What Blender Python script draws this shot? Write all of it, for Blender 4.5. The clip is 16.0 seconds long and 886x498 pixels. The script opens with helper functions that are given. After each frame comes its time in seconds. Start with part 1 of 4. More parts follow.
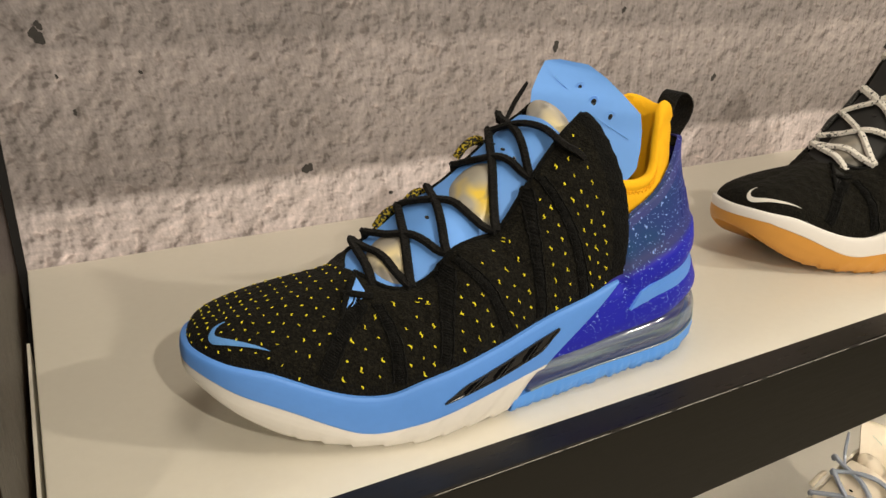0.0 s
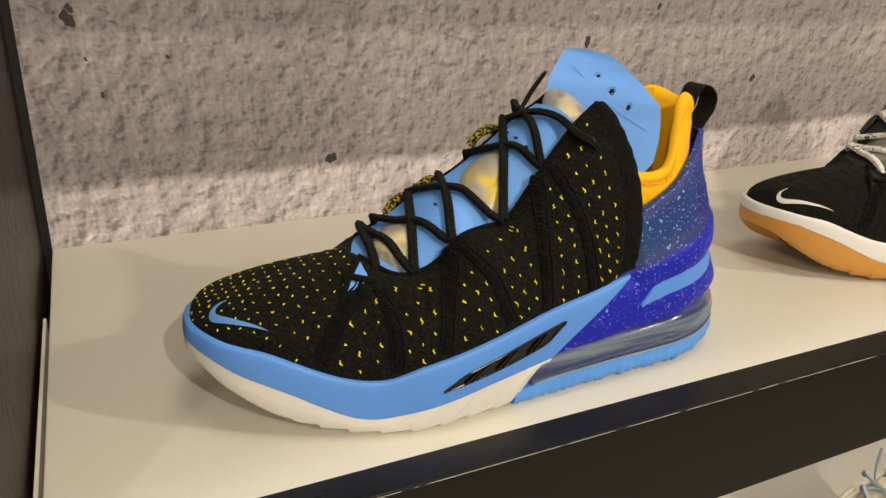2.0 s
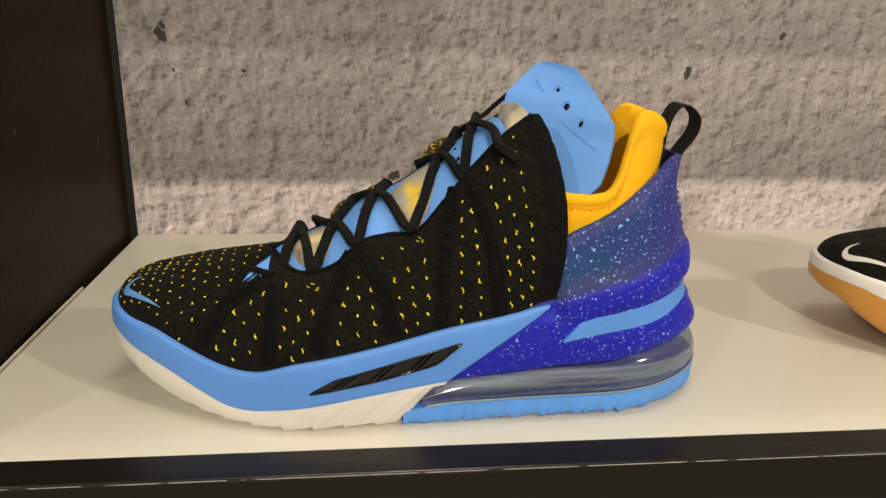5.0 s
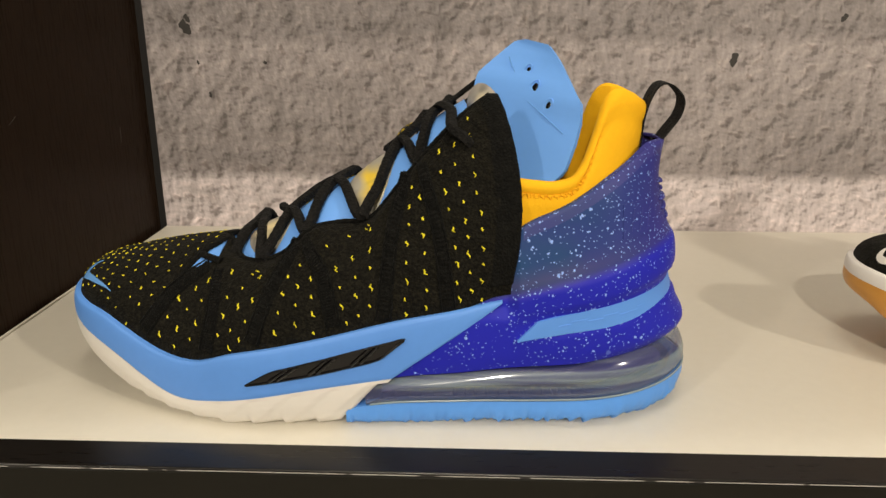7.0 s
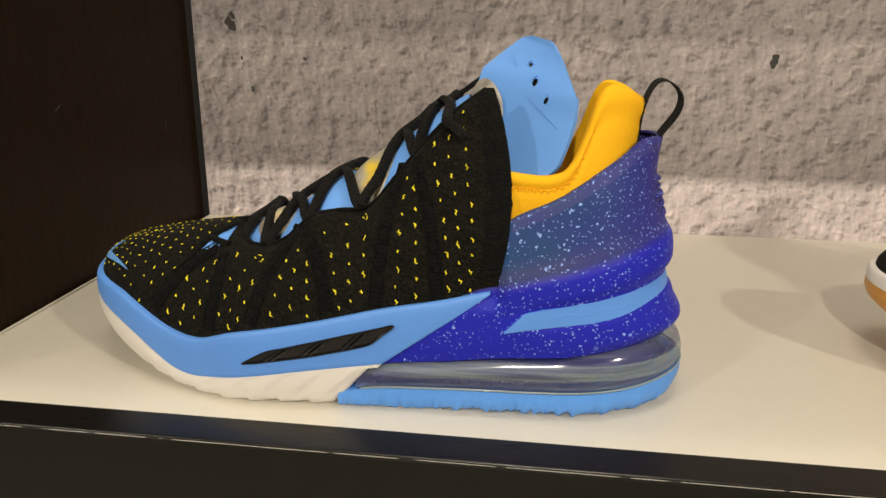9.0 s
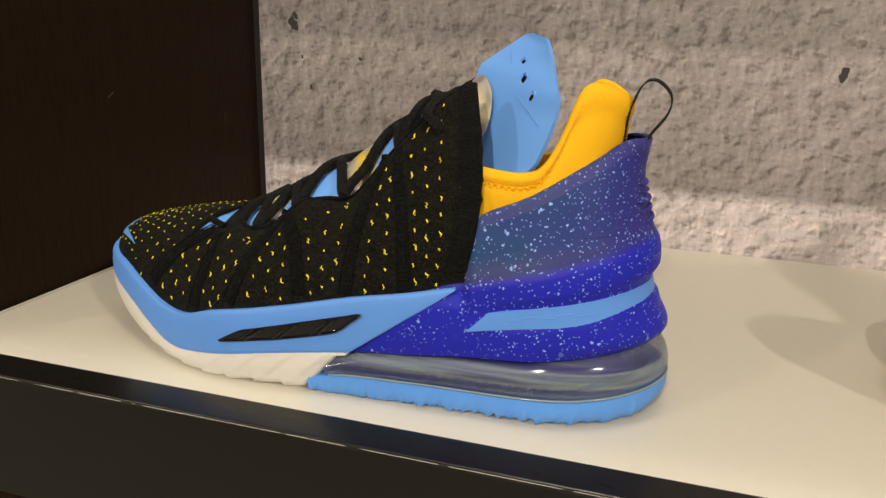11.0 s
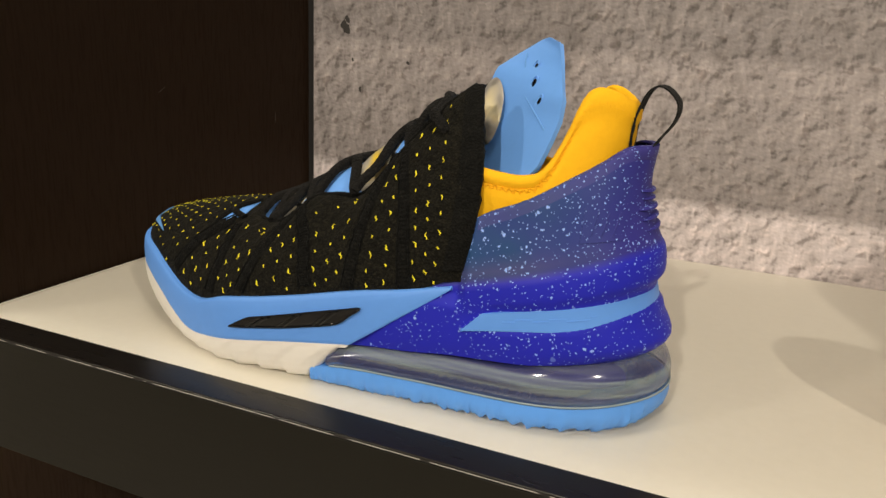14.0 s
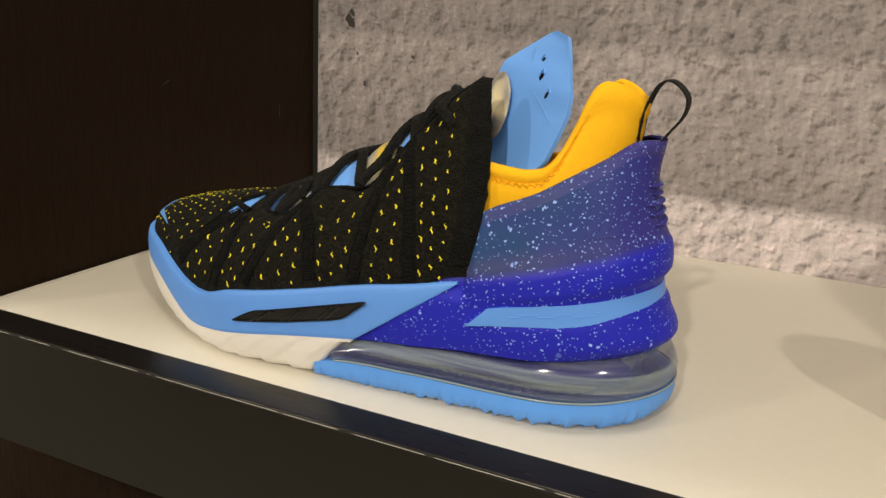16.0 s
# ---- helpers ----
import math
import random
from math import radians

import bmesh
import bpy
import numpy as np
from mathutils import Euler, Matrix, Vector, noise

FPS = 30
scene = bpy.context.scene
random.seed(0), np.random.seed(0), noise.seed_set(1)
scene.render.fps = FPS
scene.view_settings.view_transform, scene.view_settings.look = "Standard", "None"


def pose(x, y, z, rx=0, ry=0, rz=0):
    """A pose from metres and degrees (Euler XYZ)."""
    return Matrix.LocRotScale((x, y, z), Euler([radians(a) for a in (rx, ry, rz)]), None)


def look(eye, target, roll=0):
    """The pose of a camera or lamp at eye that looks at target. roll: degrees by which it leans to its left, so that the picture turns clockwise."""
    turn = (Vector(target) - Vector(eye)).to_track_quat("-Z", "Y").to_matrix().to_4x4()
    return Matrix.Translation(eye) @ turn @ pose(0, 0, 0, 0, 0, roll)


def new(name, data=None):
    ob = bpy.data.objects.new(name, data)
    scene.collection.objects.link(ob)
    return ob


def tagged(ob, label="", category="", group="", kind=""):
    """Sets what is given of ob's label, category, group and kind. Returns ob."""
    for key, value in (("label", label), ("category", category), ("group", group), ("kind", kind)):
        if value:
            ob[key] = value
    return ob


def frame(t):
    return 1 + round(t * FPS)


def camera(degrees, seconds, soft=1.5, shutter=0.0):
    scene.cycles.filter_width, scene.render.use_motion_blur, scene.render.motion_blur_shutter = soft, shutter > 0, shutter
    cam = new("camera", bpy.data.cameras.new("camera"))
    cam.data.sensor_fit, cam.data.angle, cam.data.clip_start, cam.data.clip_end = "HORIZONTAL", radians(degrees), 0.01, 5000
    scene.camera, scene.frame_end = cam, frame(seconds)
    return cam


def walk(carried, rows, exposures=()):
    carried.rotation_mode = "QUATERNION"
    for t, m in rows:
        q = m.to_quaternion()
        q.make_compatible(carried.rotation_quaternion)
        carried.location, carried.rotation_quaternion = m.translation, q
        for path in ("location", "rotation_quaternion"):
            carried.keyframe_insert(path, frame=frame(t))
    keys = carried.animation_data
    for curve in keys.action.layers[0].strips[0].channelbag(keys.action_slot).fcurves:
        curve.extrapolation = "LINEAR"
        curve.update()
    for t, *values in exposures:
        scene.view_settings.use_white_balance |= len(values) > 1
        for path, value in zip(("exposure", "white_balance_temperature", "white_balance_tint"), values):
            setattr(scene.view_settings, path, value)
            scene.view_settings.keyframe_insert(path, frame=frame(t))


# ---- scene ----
cam = camera(61.1, 16.0)
PATH = [
    (0, (0.021, -0.603, 0.219), (0.927, 1.03, -0.498), 0.6),
    (0.5, (0.024, -0.602, 0.216), (0.925, 1.033, -0.501), 0.8),
    (1, (0.027, -0.604, 0.215), (0.916, 1.037, -0.504), 1.0),
    (1.5, (0.031, -0.605, 0.214), (0.889, 1.052, -0.506), 1.2),
    (2, (0.038, -0.609, 0.21), (0.847, 1.076, -0.502), 1.3),
    (2.5, (0.052, -0.615, 0.209), (0.785, 1.109, -0.491), 1.5),
    (3, (0.077, -0.625, 0.206), (0.709, 1.146, -0.476), 1.5),
    (3.5, (0.108, -0.635, 0.204), (0.627, 1.178, -0.459), 1.5),
    (4, (0.137, -0.641, 0.201), (0.539, 1.21, -0.443), 1.4),
    (4.5, (0.171, -0.644, 0.196), (0.465, 1.234, -0.426), 1.4),
    (5, (0.198, -0.647, 0.192), (0.398, 1.247, -0.418), 1.2),
    (7.5, (0.278, -0.627, 0.178), (0.158, 1.277, -0.421), -0.2),
    (8, (0.282, -0.628, 0.178), (0.128, 1.274, -0.42), -0.2),
    (8.5, (0.288, -0.629, 0.178), (0.09, 1.27, -0.419), -0.1),
    (9, (0.305, -0.634, 0.176), (0.043, 1.257, -0.419), 0.3),
    (11.5, (0.38, -0.617, 0.167), (-0.242, 1.201, -0.389), 1.8),
    (12, (0.391, -0.616, 0.167), (-0.278, 1.187, -0.383), 2.0),
    (12.5, (0.396, -0.613, 0.168), (-0.308, 1.178, -0.377), 2.3),
    (13, (0.399, -0.609, 0.167), (-0.333, 1.171, -0.377), 2.5),
    (13.5, (0.4, -0.609, 0.167), (-0.347, 1.164, -0.381), 2.7),
    (14, (0.4, -0.612, 0.165), (-0.352, 1.159, -0.382), 2.8),
    (14.5, (0.4, -0.612, 0.165), (-0.359, 1.154, -0.385), 2.9),
    (15, (0.401, -0.611, 0.163), (-0.359, 1.155, -0.388), 3.0),
    (15.5, (0.4, -0.611, 0.164), (-0.356, 1.157, -0.389), 3.1),
    (16, (0.398, -0.611, 0.164), (-0.358, 1.155, -0.395), 3.1),
]
walk(cam, [(t, look(eye, target, roll)) for t, eye, target, roll in PATH])

# ---- light ----
world = bpy.data.worlds.new("shop_air")
scene.world = world
world.use_nodes = True
world.node_tree.nodes["Background"].inputs[0].default_value = (1.0, 0.9, 0.78, 1)
world.node_tree.nodes["Background"].inputs[1].default_value = 0.05


def area_lamp(name, eye, target, size, watts, colour):
    data = bpy.data.lights.new(name, "AREA")
    data.shape, data.size, data.energy, data.color = "DISK", size, watts, colour
    ob = new(name, data)
    ob.matrix_world = look(eye, target)
    return ob


WARM = (1.0, 0.90, 0.74)
area_lamp("ceiling_spot_lamp", (0.27, -2.66, 1.56), (0.30, -0.20, 0.0), 0.07, 37, WARM)
area_lamp("ceiling_spot_lamp", (2.02, -1.80, 1.33), (0.25, -0.15, 0.0), 0.08, 25, WARM)
area_lamp("ceiling_spot_lamp", (-1.35, -2.25, 1.35), (0.35, -0.15, 0.0), 0.10, 14.5, WARM)
# broad fill added overhead for general brightness, not a known fixture
area_lamp("ceiling_panel_lamp", (0.36, -0.50, 1.88), (0.28, -0.20, 0.0), 0.7, 8.8, WARM)

# ---- materials ----


def material(name):
    m = bpy.data.materials.new(name)
    m.use_nodes = True
    return m, m.node_tree, m.node_tree.nodes["Principled BSDF"]


def noise_node(tree, scale, detail=4, rough=0.6, coords="Object", stretch=(1, 1, 1)):
    tex = tree.nodes.new("ShaderNodeTexCoord")
    mapping = tree.nodes.new("ShaderNodeMapping")
    mapping.inputs["Scale"].default_value = stretch
    tree.links.new(tex.outputs[coords], mapping.inputs["Vector"])
    n = tree.nodes.new("ShaderNodeTexNoise")
    n.inputs["Scale"].default_value, n.inputs["Detail"].default_value, n.inputs["Roughness"].default_value = scale, detail, rough
    tree.links.new(mapping.outputs[0], n.inputs["Vector"])
    return n


def ramp(tree, source, stops):
    r = tree.nodes.new("ShaderNodeValToRGB")
    el = r.color_ramp.elements
    while len(el) < len(stops):
        el.new(0.5)
    for e, (p, c) in zip(el, stops):
        e.position, e.color = p, (*c, 1)
    tree.links.new(source, r.inputs[0])
    return r


def mix(tree, factor, a, b, blend="MIX"):
    m = tree.nodes.new("ShaderNodeMix")
    m.data_type, m.blend_type = "RGBA", blend
    for sock, value in ((m.inputs[0], factor), (m.inputs[6], a), (m.inputs[7], b)):
        if hasattr(value, "links"):
            tree.links.new(value, sock)
        elif isinstance(value, tuple):
            sock.default_value = (*value, 1)
        else:
            sock.default_value = value
    return m.outputs[2]


def bump(tree, bsdf, height, strength, distance):
    b = tree.nodes.new("ShaderNodeBump")
    b.inputs["Strength"].default_value, b.inputs["Distance"].default_value = strength, distance
    tree.links.new(height, b.inputs["Height"])
    tree.links.new(b.outputs[0], bsdf.inputs["Normal"])
    return b


def plain(name, colour, rough=0.5, grain=120.0, vary=0.18, depth=0.0003, strength=0.3, coat=0.0, metal=0.0):
    """Two scales of colour variation and a fine relief."""
    m, t, b = material(name)
    fine, broad = noise_node(t, grain, 5), noise_node(t, grain / 9, 3)
    dark = tuple(c * (1 - vary) for c in colour)
    light = tuple(min(1, c * (1 + vary * 0.5)) for c in colour)
    c = mix(t, broad.outputs[0], dark, light)
    c = mix(t, 0.25, c, ramp(t, fine.outputs[0], [(0.3, dark), (0.7, light)]).outputs[0])
    t.links.new(c, b.inputs["Base Color"])
    b.inputs["Roughness"].default_value, b.inputs["Metallic"].default_value = rough, metal
    b.inputs["Coat Weight"].default_value = coat
    b.inputs["Coat Roughness"].default_value = 0.08
    if depth:
        bump(t, b, fine.outputs[0], strength, depth)
    return m


def knit(name, colour, light):
    m, t, b = material(name)
    tex = t.nodes.new("ShaderNodeTexCoord")
    vor = t.nodes.new("ShaderNodeTexVoronoi")
    vor.inputs["Scale"].default_value = 900
    t.links.new(tex.outputs["Object"], vor.inputs["Vector"])
    broad = noise_node(t, 60, 4)
    fine = noise_node(t, 700, 3)
    c = mix(t, vor.outputs["Distance"], light, colour)
    c = mix(t, broad.outputs[0], c, colour)
    loops = ramp(t, fine.outputs[0], [(0.46, (0, 0, 0)), (0.62, (0.4, 0.4, 0.4))])
    c = mix(t, loops.outputs[0], c, tuple(min(0.8, v * 1.6) for v in light))
    t.links.new(c, b.inputs["Base Color"])
    b.inputs["Roughness"].default_value = 0.88
    b.inputs["Specular IOR Level"].default_value = 0.14
    b.inputs["Sheen Weight"].default_value = 0.015
    h = mix(t, 0.5, vor.outputs["Distance"], fine.outputs[0])
    quilt = t.nodes.new("ShaderNodeTexVoronoi")
    quilt.inputs["Scale"].default_value = 120
    t.links.new(tex.outputs["Object"], quilt.inputs["Vector"])
    h = mix(t, 0.6, h, quilt.outputs["Distance"])
    bump(t, b, h, 1.0, 0.0026)
    return m


def concrete():
    """A printed picture of rough cast concrete, in level bands, palest at the foot."""
    m, t, b = material("concrete_print")
    geo = t.nodes.new("ShaderNodeTexCoord")
    sep = t.nodes.new("ShaderNodeSeparateXYZ")
    t.links.new(geo.outputs["Object"], sep.inputs[0])
    wob = noise_node(t, 28, 3)
    add = t.nodes.new("ShaderNodeMath")
    add.operation = "MULTIPLY_ADD"
    add.inputs[1].default_value = 0.012
    t.links.new(wob.outputs[0], add.inputs[0])
    t.links.new(sep.outputs["Z"], add.inputs[2])
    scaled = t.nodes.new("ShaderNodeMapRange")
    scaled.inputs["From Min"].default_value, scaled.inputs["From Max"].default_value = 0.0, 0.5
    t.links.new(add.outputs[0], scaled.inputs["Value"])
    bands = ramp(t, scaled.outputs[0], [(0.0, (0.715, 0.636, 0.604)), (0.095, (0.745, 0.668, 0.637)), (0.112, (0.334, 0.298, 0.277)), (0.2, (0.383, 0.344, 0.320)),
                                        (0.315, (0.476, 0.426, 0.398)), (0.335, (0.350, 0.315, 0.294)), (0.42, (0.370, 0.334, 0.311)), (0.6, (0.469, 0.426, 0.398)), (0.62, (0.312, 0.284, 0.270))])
    lumps = noise_node(t, 62, 4, 0.55, stretch=(1, 1, 0.85))
    lumps.inputs["Distortion"].default_value = 0.35
    broad = noise_node(t, 7, 4)
    pits = t.nodes.new("ShaderNodeTexVoronoi")
    pits.inputs["Scale"].default_value = 55
    t.links.new(geo.outputs["Object"], pits.inputs["Vector"])
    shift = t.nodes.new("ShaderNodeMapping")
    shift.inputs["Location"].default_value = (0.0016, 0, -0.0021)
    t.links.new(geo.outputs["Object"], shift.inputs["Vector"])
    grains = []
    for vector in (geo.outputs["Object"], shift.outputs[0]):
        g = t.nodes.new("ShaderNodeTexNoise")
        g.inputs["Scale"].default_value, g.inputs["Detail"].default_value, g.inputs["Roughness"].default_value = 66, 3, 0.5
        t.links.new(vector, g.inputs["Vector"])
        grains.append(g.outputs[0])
    # printed relief: its lit and shaded sides are put into the colour
    relief_shade = t.nodes.new("ShaderNodeMath")
    relief_shade.operation = "SUBTRACT"
    t.links.new(grains[0], relief_shade.inputs[0])
    t.links.new(grains[1], relief_shade.inputs[1])
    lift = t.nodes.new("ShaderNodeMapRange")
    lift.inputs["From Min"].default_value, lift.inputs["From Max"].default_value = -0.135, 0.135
    t.links.new(relief_shade.outputs[0], lift.inputs["Value"])
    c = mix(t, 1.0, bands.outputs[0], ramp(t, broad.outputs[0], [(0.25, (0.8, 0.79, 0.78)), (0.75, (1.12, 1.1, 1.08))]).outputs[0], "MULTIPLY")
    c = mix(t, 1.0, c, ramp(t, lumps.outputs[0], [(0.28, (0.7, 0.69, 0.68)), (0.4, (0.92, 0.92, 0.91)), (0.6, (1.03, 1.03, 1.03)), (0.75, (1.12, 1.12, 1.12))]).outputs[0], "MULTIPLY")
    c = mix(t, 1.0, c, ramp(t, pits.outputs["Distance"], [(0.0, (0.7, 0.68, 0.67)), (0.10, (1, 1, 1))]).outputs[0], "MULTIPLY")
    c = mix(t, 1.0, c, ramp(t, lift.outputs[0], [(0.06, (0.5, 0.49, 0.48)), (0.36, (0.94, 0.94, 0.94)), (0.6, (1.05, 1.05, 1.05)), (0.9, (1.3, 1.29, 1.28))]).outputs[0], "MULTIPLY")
    # small printed dents: shade and a lit, pale lower edge put into the colour
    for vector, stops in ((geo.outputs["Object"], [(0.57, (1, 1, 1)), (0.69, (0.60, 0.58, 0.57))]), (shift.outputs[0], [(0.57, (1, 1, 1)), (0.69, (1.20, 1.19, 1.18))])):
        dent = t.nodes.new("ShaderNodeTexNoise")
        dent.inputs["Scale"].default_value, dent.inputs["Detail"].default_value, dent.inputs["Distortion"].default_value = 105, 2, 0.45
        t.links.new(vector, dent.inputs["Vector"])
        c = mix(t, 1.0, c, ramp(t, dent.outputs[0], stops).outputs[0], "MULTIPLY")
    c = mix(t, 1.0, c, (0.82, 0.82, 0.885), "MULTIPLY")
    t.links.new(c, b.inputs["Base Color"])
    b.inputs["Roughness"].default_value = 0.75
    bump(t, b, grains[0], 0.6, 0.006)
    return m


def lit_acrylic():
    """White acrylic that lets the light of the strip inside it through."""
    m, t, b = material("opal_white_acrylic")
    dust = noise_node(t, 160, 6)
    c = mix(t, dust.outputs[0], (0.77, 0.725, 0.63), (0.84, 0.795, 0.70))
    t.links.new(c, b.inputs["Base Color"])
    b.inputs["Roughness"].default_value = 0.28
    through_light, blend = t.nodes.new("ShaderNodeBsdfTranslucent"), t.nodes.new("ShaderNodeMixShader")
    through_light.inputs["Color"].default_value = (0.86, 0.84, 0.78, 1)
    blend.inputs[0].default_value = 0.22
    t.links.new(b.outputs[0], blend.inputs[1])
    t.links.new(through_light.outputs[0], blend.inputs[2])
    t.links.new(blend.outputs[0], t.nodes["Material Output"].inputs["Surface"])
    return m


def laminate(name, colour, rough, spec=0.5, stretch=(60, 60, 4)):
    m, t, b = material(name)
    grain = noise_node(t, 12, 6, 0.65, stretch=stretch)
    c = mix(t, grain.outputs[0], tuple(v * 0.7 for v in colour), tuple(v * 1.35 for v in colour))
    t.links.new(c, b.inputs["Base Color"])
    b.inputs["Specular IOR Level"].default_value = spec
    r = ramp(t, grain.outputs[0], [(0.3, (rough * 0.85,) * 3), (0.7, (rough * 1.2,) * 3)])
    t.links.new(r.outputs[0], b.inputs["Roughness"])
    bump(t, b, grain.outputs[0], 0.1, 0.0004)
    return m


def heel_plastic(name, top, low, speck, mid):
    """Moulded plastic, sprayed with paint specks of several sizes."""
    m, t, b = material(name)
    tex = t.nodes.new("ShaderNodeTexCoord")
    sep = t.nodes.new("ShaderNodeSeparateXYZ")
    t.links.new(tex.outputs["Object"], sep.inputs[0])
    slope = t.nodes.new("ShaderNodeMath")
    slope.operation = "MULTIPLY_ADD"
    slope.inputs[1].default_value = -0.26
    t.links.new(sep.outputs["X"], slope.inputs[0])
    t.links.new(sep.outputs["Z"], slope.inputs[2])
    height = t.nodes.new("ShaderNodeMapRange")
    height.inputs["From Min"].default_value, height.inputs["From Max"].default_value = 0.0024, 0.0062
    t.links.new(slope.outputs[0], height.inputs["Value"])
    veil = ramp(t, slope.outputs[0], [(0.0028, (0, 0, 0)), (0.0056, (0.6, 0.6, 0.6)), (0.014, (0, 0, 0))])
    cloud = noise_node(t, 26, 2)
    length = t.nodes.new("ShaderNodeMapRange")
    length.inputs["From Min"].default_value, length.inputs["From Max"].default_value = 0.292, 0.250
    t.links.new(sep.outputs["X"], length.inputs["Value"])
    c = mix(t, height.outputs[0], low, top)
    f = t.nodes.new("ShaderNodeMath")
    f.operation = "MULTIPLY"
    t.links.new(height.outputs[0], f.inputs[0])
    t.links.new(length.outputs[0], f.inputs[1])
    c = mix(t, f.outputs[0], c, mix(t, cloud.outputs[0], mid, top))
    c = mix(t, mix(t, 1.0, veil.outputs[0], length.outputs[0], "MULTIPLY"), c, tuple(a + 0.6 * v for a, v in zip((0.085, 0.060, 0.055), top)))
    warp = noise_node(t, 500, 2)
    bent = t.nodes.new("ShaderNodeVectorMath")
    bent.operation = "MULTIPLY_ADD"
    bent.inputs[1].default_value = (0.0022, 0.0022, 0.0022)
    t.links.new(warp.outputs["Color"], bent.inputs[0])
    t.links.new(tex.outputs["Object"], bent.inputs[2])
    for scale, cut, share in ((140, 0.15, 0.86), (230, 0.16, 0.82), (400, 0.19, 0.60), (700, 0.21, 0.46)):
        v = t.nodes.new("ShaderNodeTexVoronoi")
        v.inputs["Scale"].default_value = scale
        t.links.new(bent.outputs[0], v.inputs["Vector"])
        spot = ramp(t, v.outputs["Distance"], [(cut, (1, 1, 1)), (cut + 0.03, (0, 0, 0))])
        pick = ramp(t, v.outputs["Color"], [(share, (0, 0, 0)), (share + 0.02, (1, 1, 1))])
        k = mix(t, 1.0, spot.outputs[0], pick.outputs[0], "MULTIPLY")
        c = mix(t, k, c, speck)
    t.links.new(c, b.inputs["Base Color"])
    b.inputs["Roughness"].default_value = 0.46
    b.inputs["Specular IOR Level"].default_value = 0.12
    b.inputs["Subsurface Weight"].default_value = 0.0
    bump(t, b, noise_node(t, 90, 3).outputs[0], 0.12, 0.0006)
    return m


def clear_film(name, tint, fog=(0.40, 0.47, 0.55), veil_share=0.34):
    """Thin clear plastic: light goes straight through, the gloss grows towards the edge."""
    m, t, b = material(name)
    out = t.nodes["Material Output"]
    clear, shine, milk = t.nodes.new("ShaderNodeBsdfTransparent"), t.nodes.new("ShaderNodeBsdfGlossy"), t.nodes.new("ShaderNodeBsdfDiffuse")
    clear.inputs["Color"].default_value = (*tint, 1)
    shine.inputs["Roughness"].default_value = 0.11
    # streaks: the cushion's own grey, with violet reflections put into the colour
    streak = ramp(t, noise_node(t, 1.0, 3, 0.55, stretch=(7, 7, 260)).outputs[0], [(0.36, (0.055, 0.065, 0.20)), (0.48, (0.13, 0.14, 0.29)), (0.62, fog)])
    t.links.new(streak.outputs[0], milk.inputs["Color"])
    veil, gloss = t.nodes.new("ShaderNodeMixShader"), t.nodes.new("ShaderNodeMixShader")
    veil.inputs[0].default_value = veil_share
    rim = t.nodes.new("ShaderNodeLayerWeight")
    rim.inputs["Blend"].default_value = 0.5
    steep = t.nodes.new("ShaderNodeMath")
    steep.operation = "POWER"
    steep.inputs[1].default_value = 4.0
    t.links.new(rim.outputs["Facing"], steep.inputs[0])
    fres = t.nodes.new("ShaderNodeMath")
    fres.operation = "MULTIPLY_ADD"
    fres.inputs[1].default_value, fres.inputs[2].default_value = 0.45, 0.06
    t.links.new(steep.outputs[0], fres.inputs[0])
    wave = noise_node(t, 45, 2)
    bp = t.nodes.new("ShaderNodeBump")
    bp.inputs["Strength"].default_value, bp.inputs["Distance"].default_value = 0.15, 0.001
    t.links.new(wave.outputs[0], bp.inputs["Height"])
    t.links.new(bp.outputs[0], shine.inputs["Normal"])
    t.links.new(clear.outputs[0], veil.inputs[1])
    t.links.new(milk.outputs[0], veil.inputs[2])
    t.links.new(fres.outputs[0], gloss.inputs[0])
    t.links.new(veil.outputs[0], gloss.inputs[1])
    t.links.new(shine.outputs[0], gloss.inputs[2])
    t.links.new(gloss.outputs[0], out.inputs["Surface"])
    return m


def pod_film(name, a, c2, d):
    """Milky film, coloured from its middle (a) to its rim (d)."""
    m, t, b = material(name)
    n = noise_node(t, 55, 1)
    n.inputs["Distortion"].default_value = 0.4
    tex = t.nodes.new("ShaderNodeTexCoord")
    far = t.nodes.new("ShaderNodeVectorMath")
    far.operation = "DISTANCE"
    far.inputs[1].default_value = (0.5, 0.32, 0.42)
    t.links.new(tex.outputs["Generated"], far.inputs[0])
    add = t.nodes.new("ShaderNodeMath")
    add.operation = "MULTIPLY_ADD"
    add.inputs[1].default_value = 1.0
    t.links.new(n.outputs[0], add.inputs[0])
    t.links.new(far.outputs["Value"], add.inputs[2])
    c = ramp(t, add.outputs[0], [(0.70, a), (0.84, c2), (1.0, d)])
    blot = noise_node(t, 75, 1)
    blot.inputs["Distortion"].default_value = 0.6
    dark = ramp(t, blot.outputs[0], [(0.54, (0, 0, 0)), (0.70, (0.8, 0.8, 0.8))])
    c = mix(t, dark.outputs[0], c.outputs[0], tuple(0.42 * v for v in d))
    t.links.new(c, b.inputs["Base Color"])
    b.inputs["Roughness"].default_value = 0.40
    b.inputs["Coat Weight"].default_value = 0.15
    b.inputs["Coat Roughness"].default_value = 0.18
    return m


def speckled(name, dark, light, scale=650, cut=0.5):
    m, t, b = material(name)
    n = noise_node(t, scale, 2)
    c = ramp(t, n.outputs[0], [(cut, dark), (cut + 0.05, light)])
    t.links.new(c.outputs[0], b.inputs["Base Color"])
    b.inputs["Roughness"].default_value = 0.8
    bump(t, b, noise_node(t, 900, 2).outputs[0], 0.6, 0.0005)
    return m


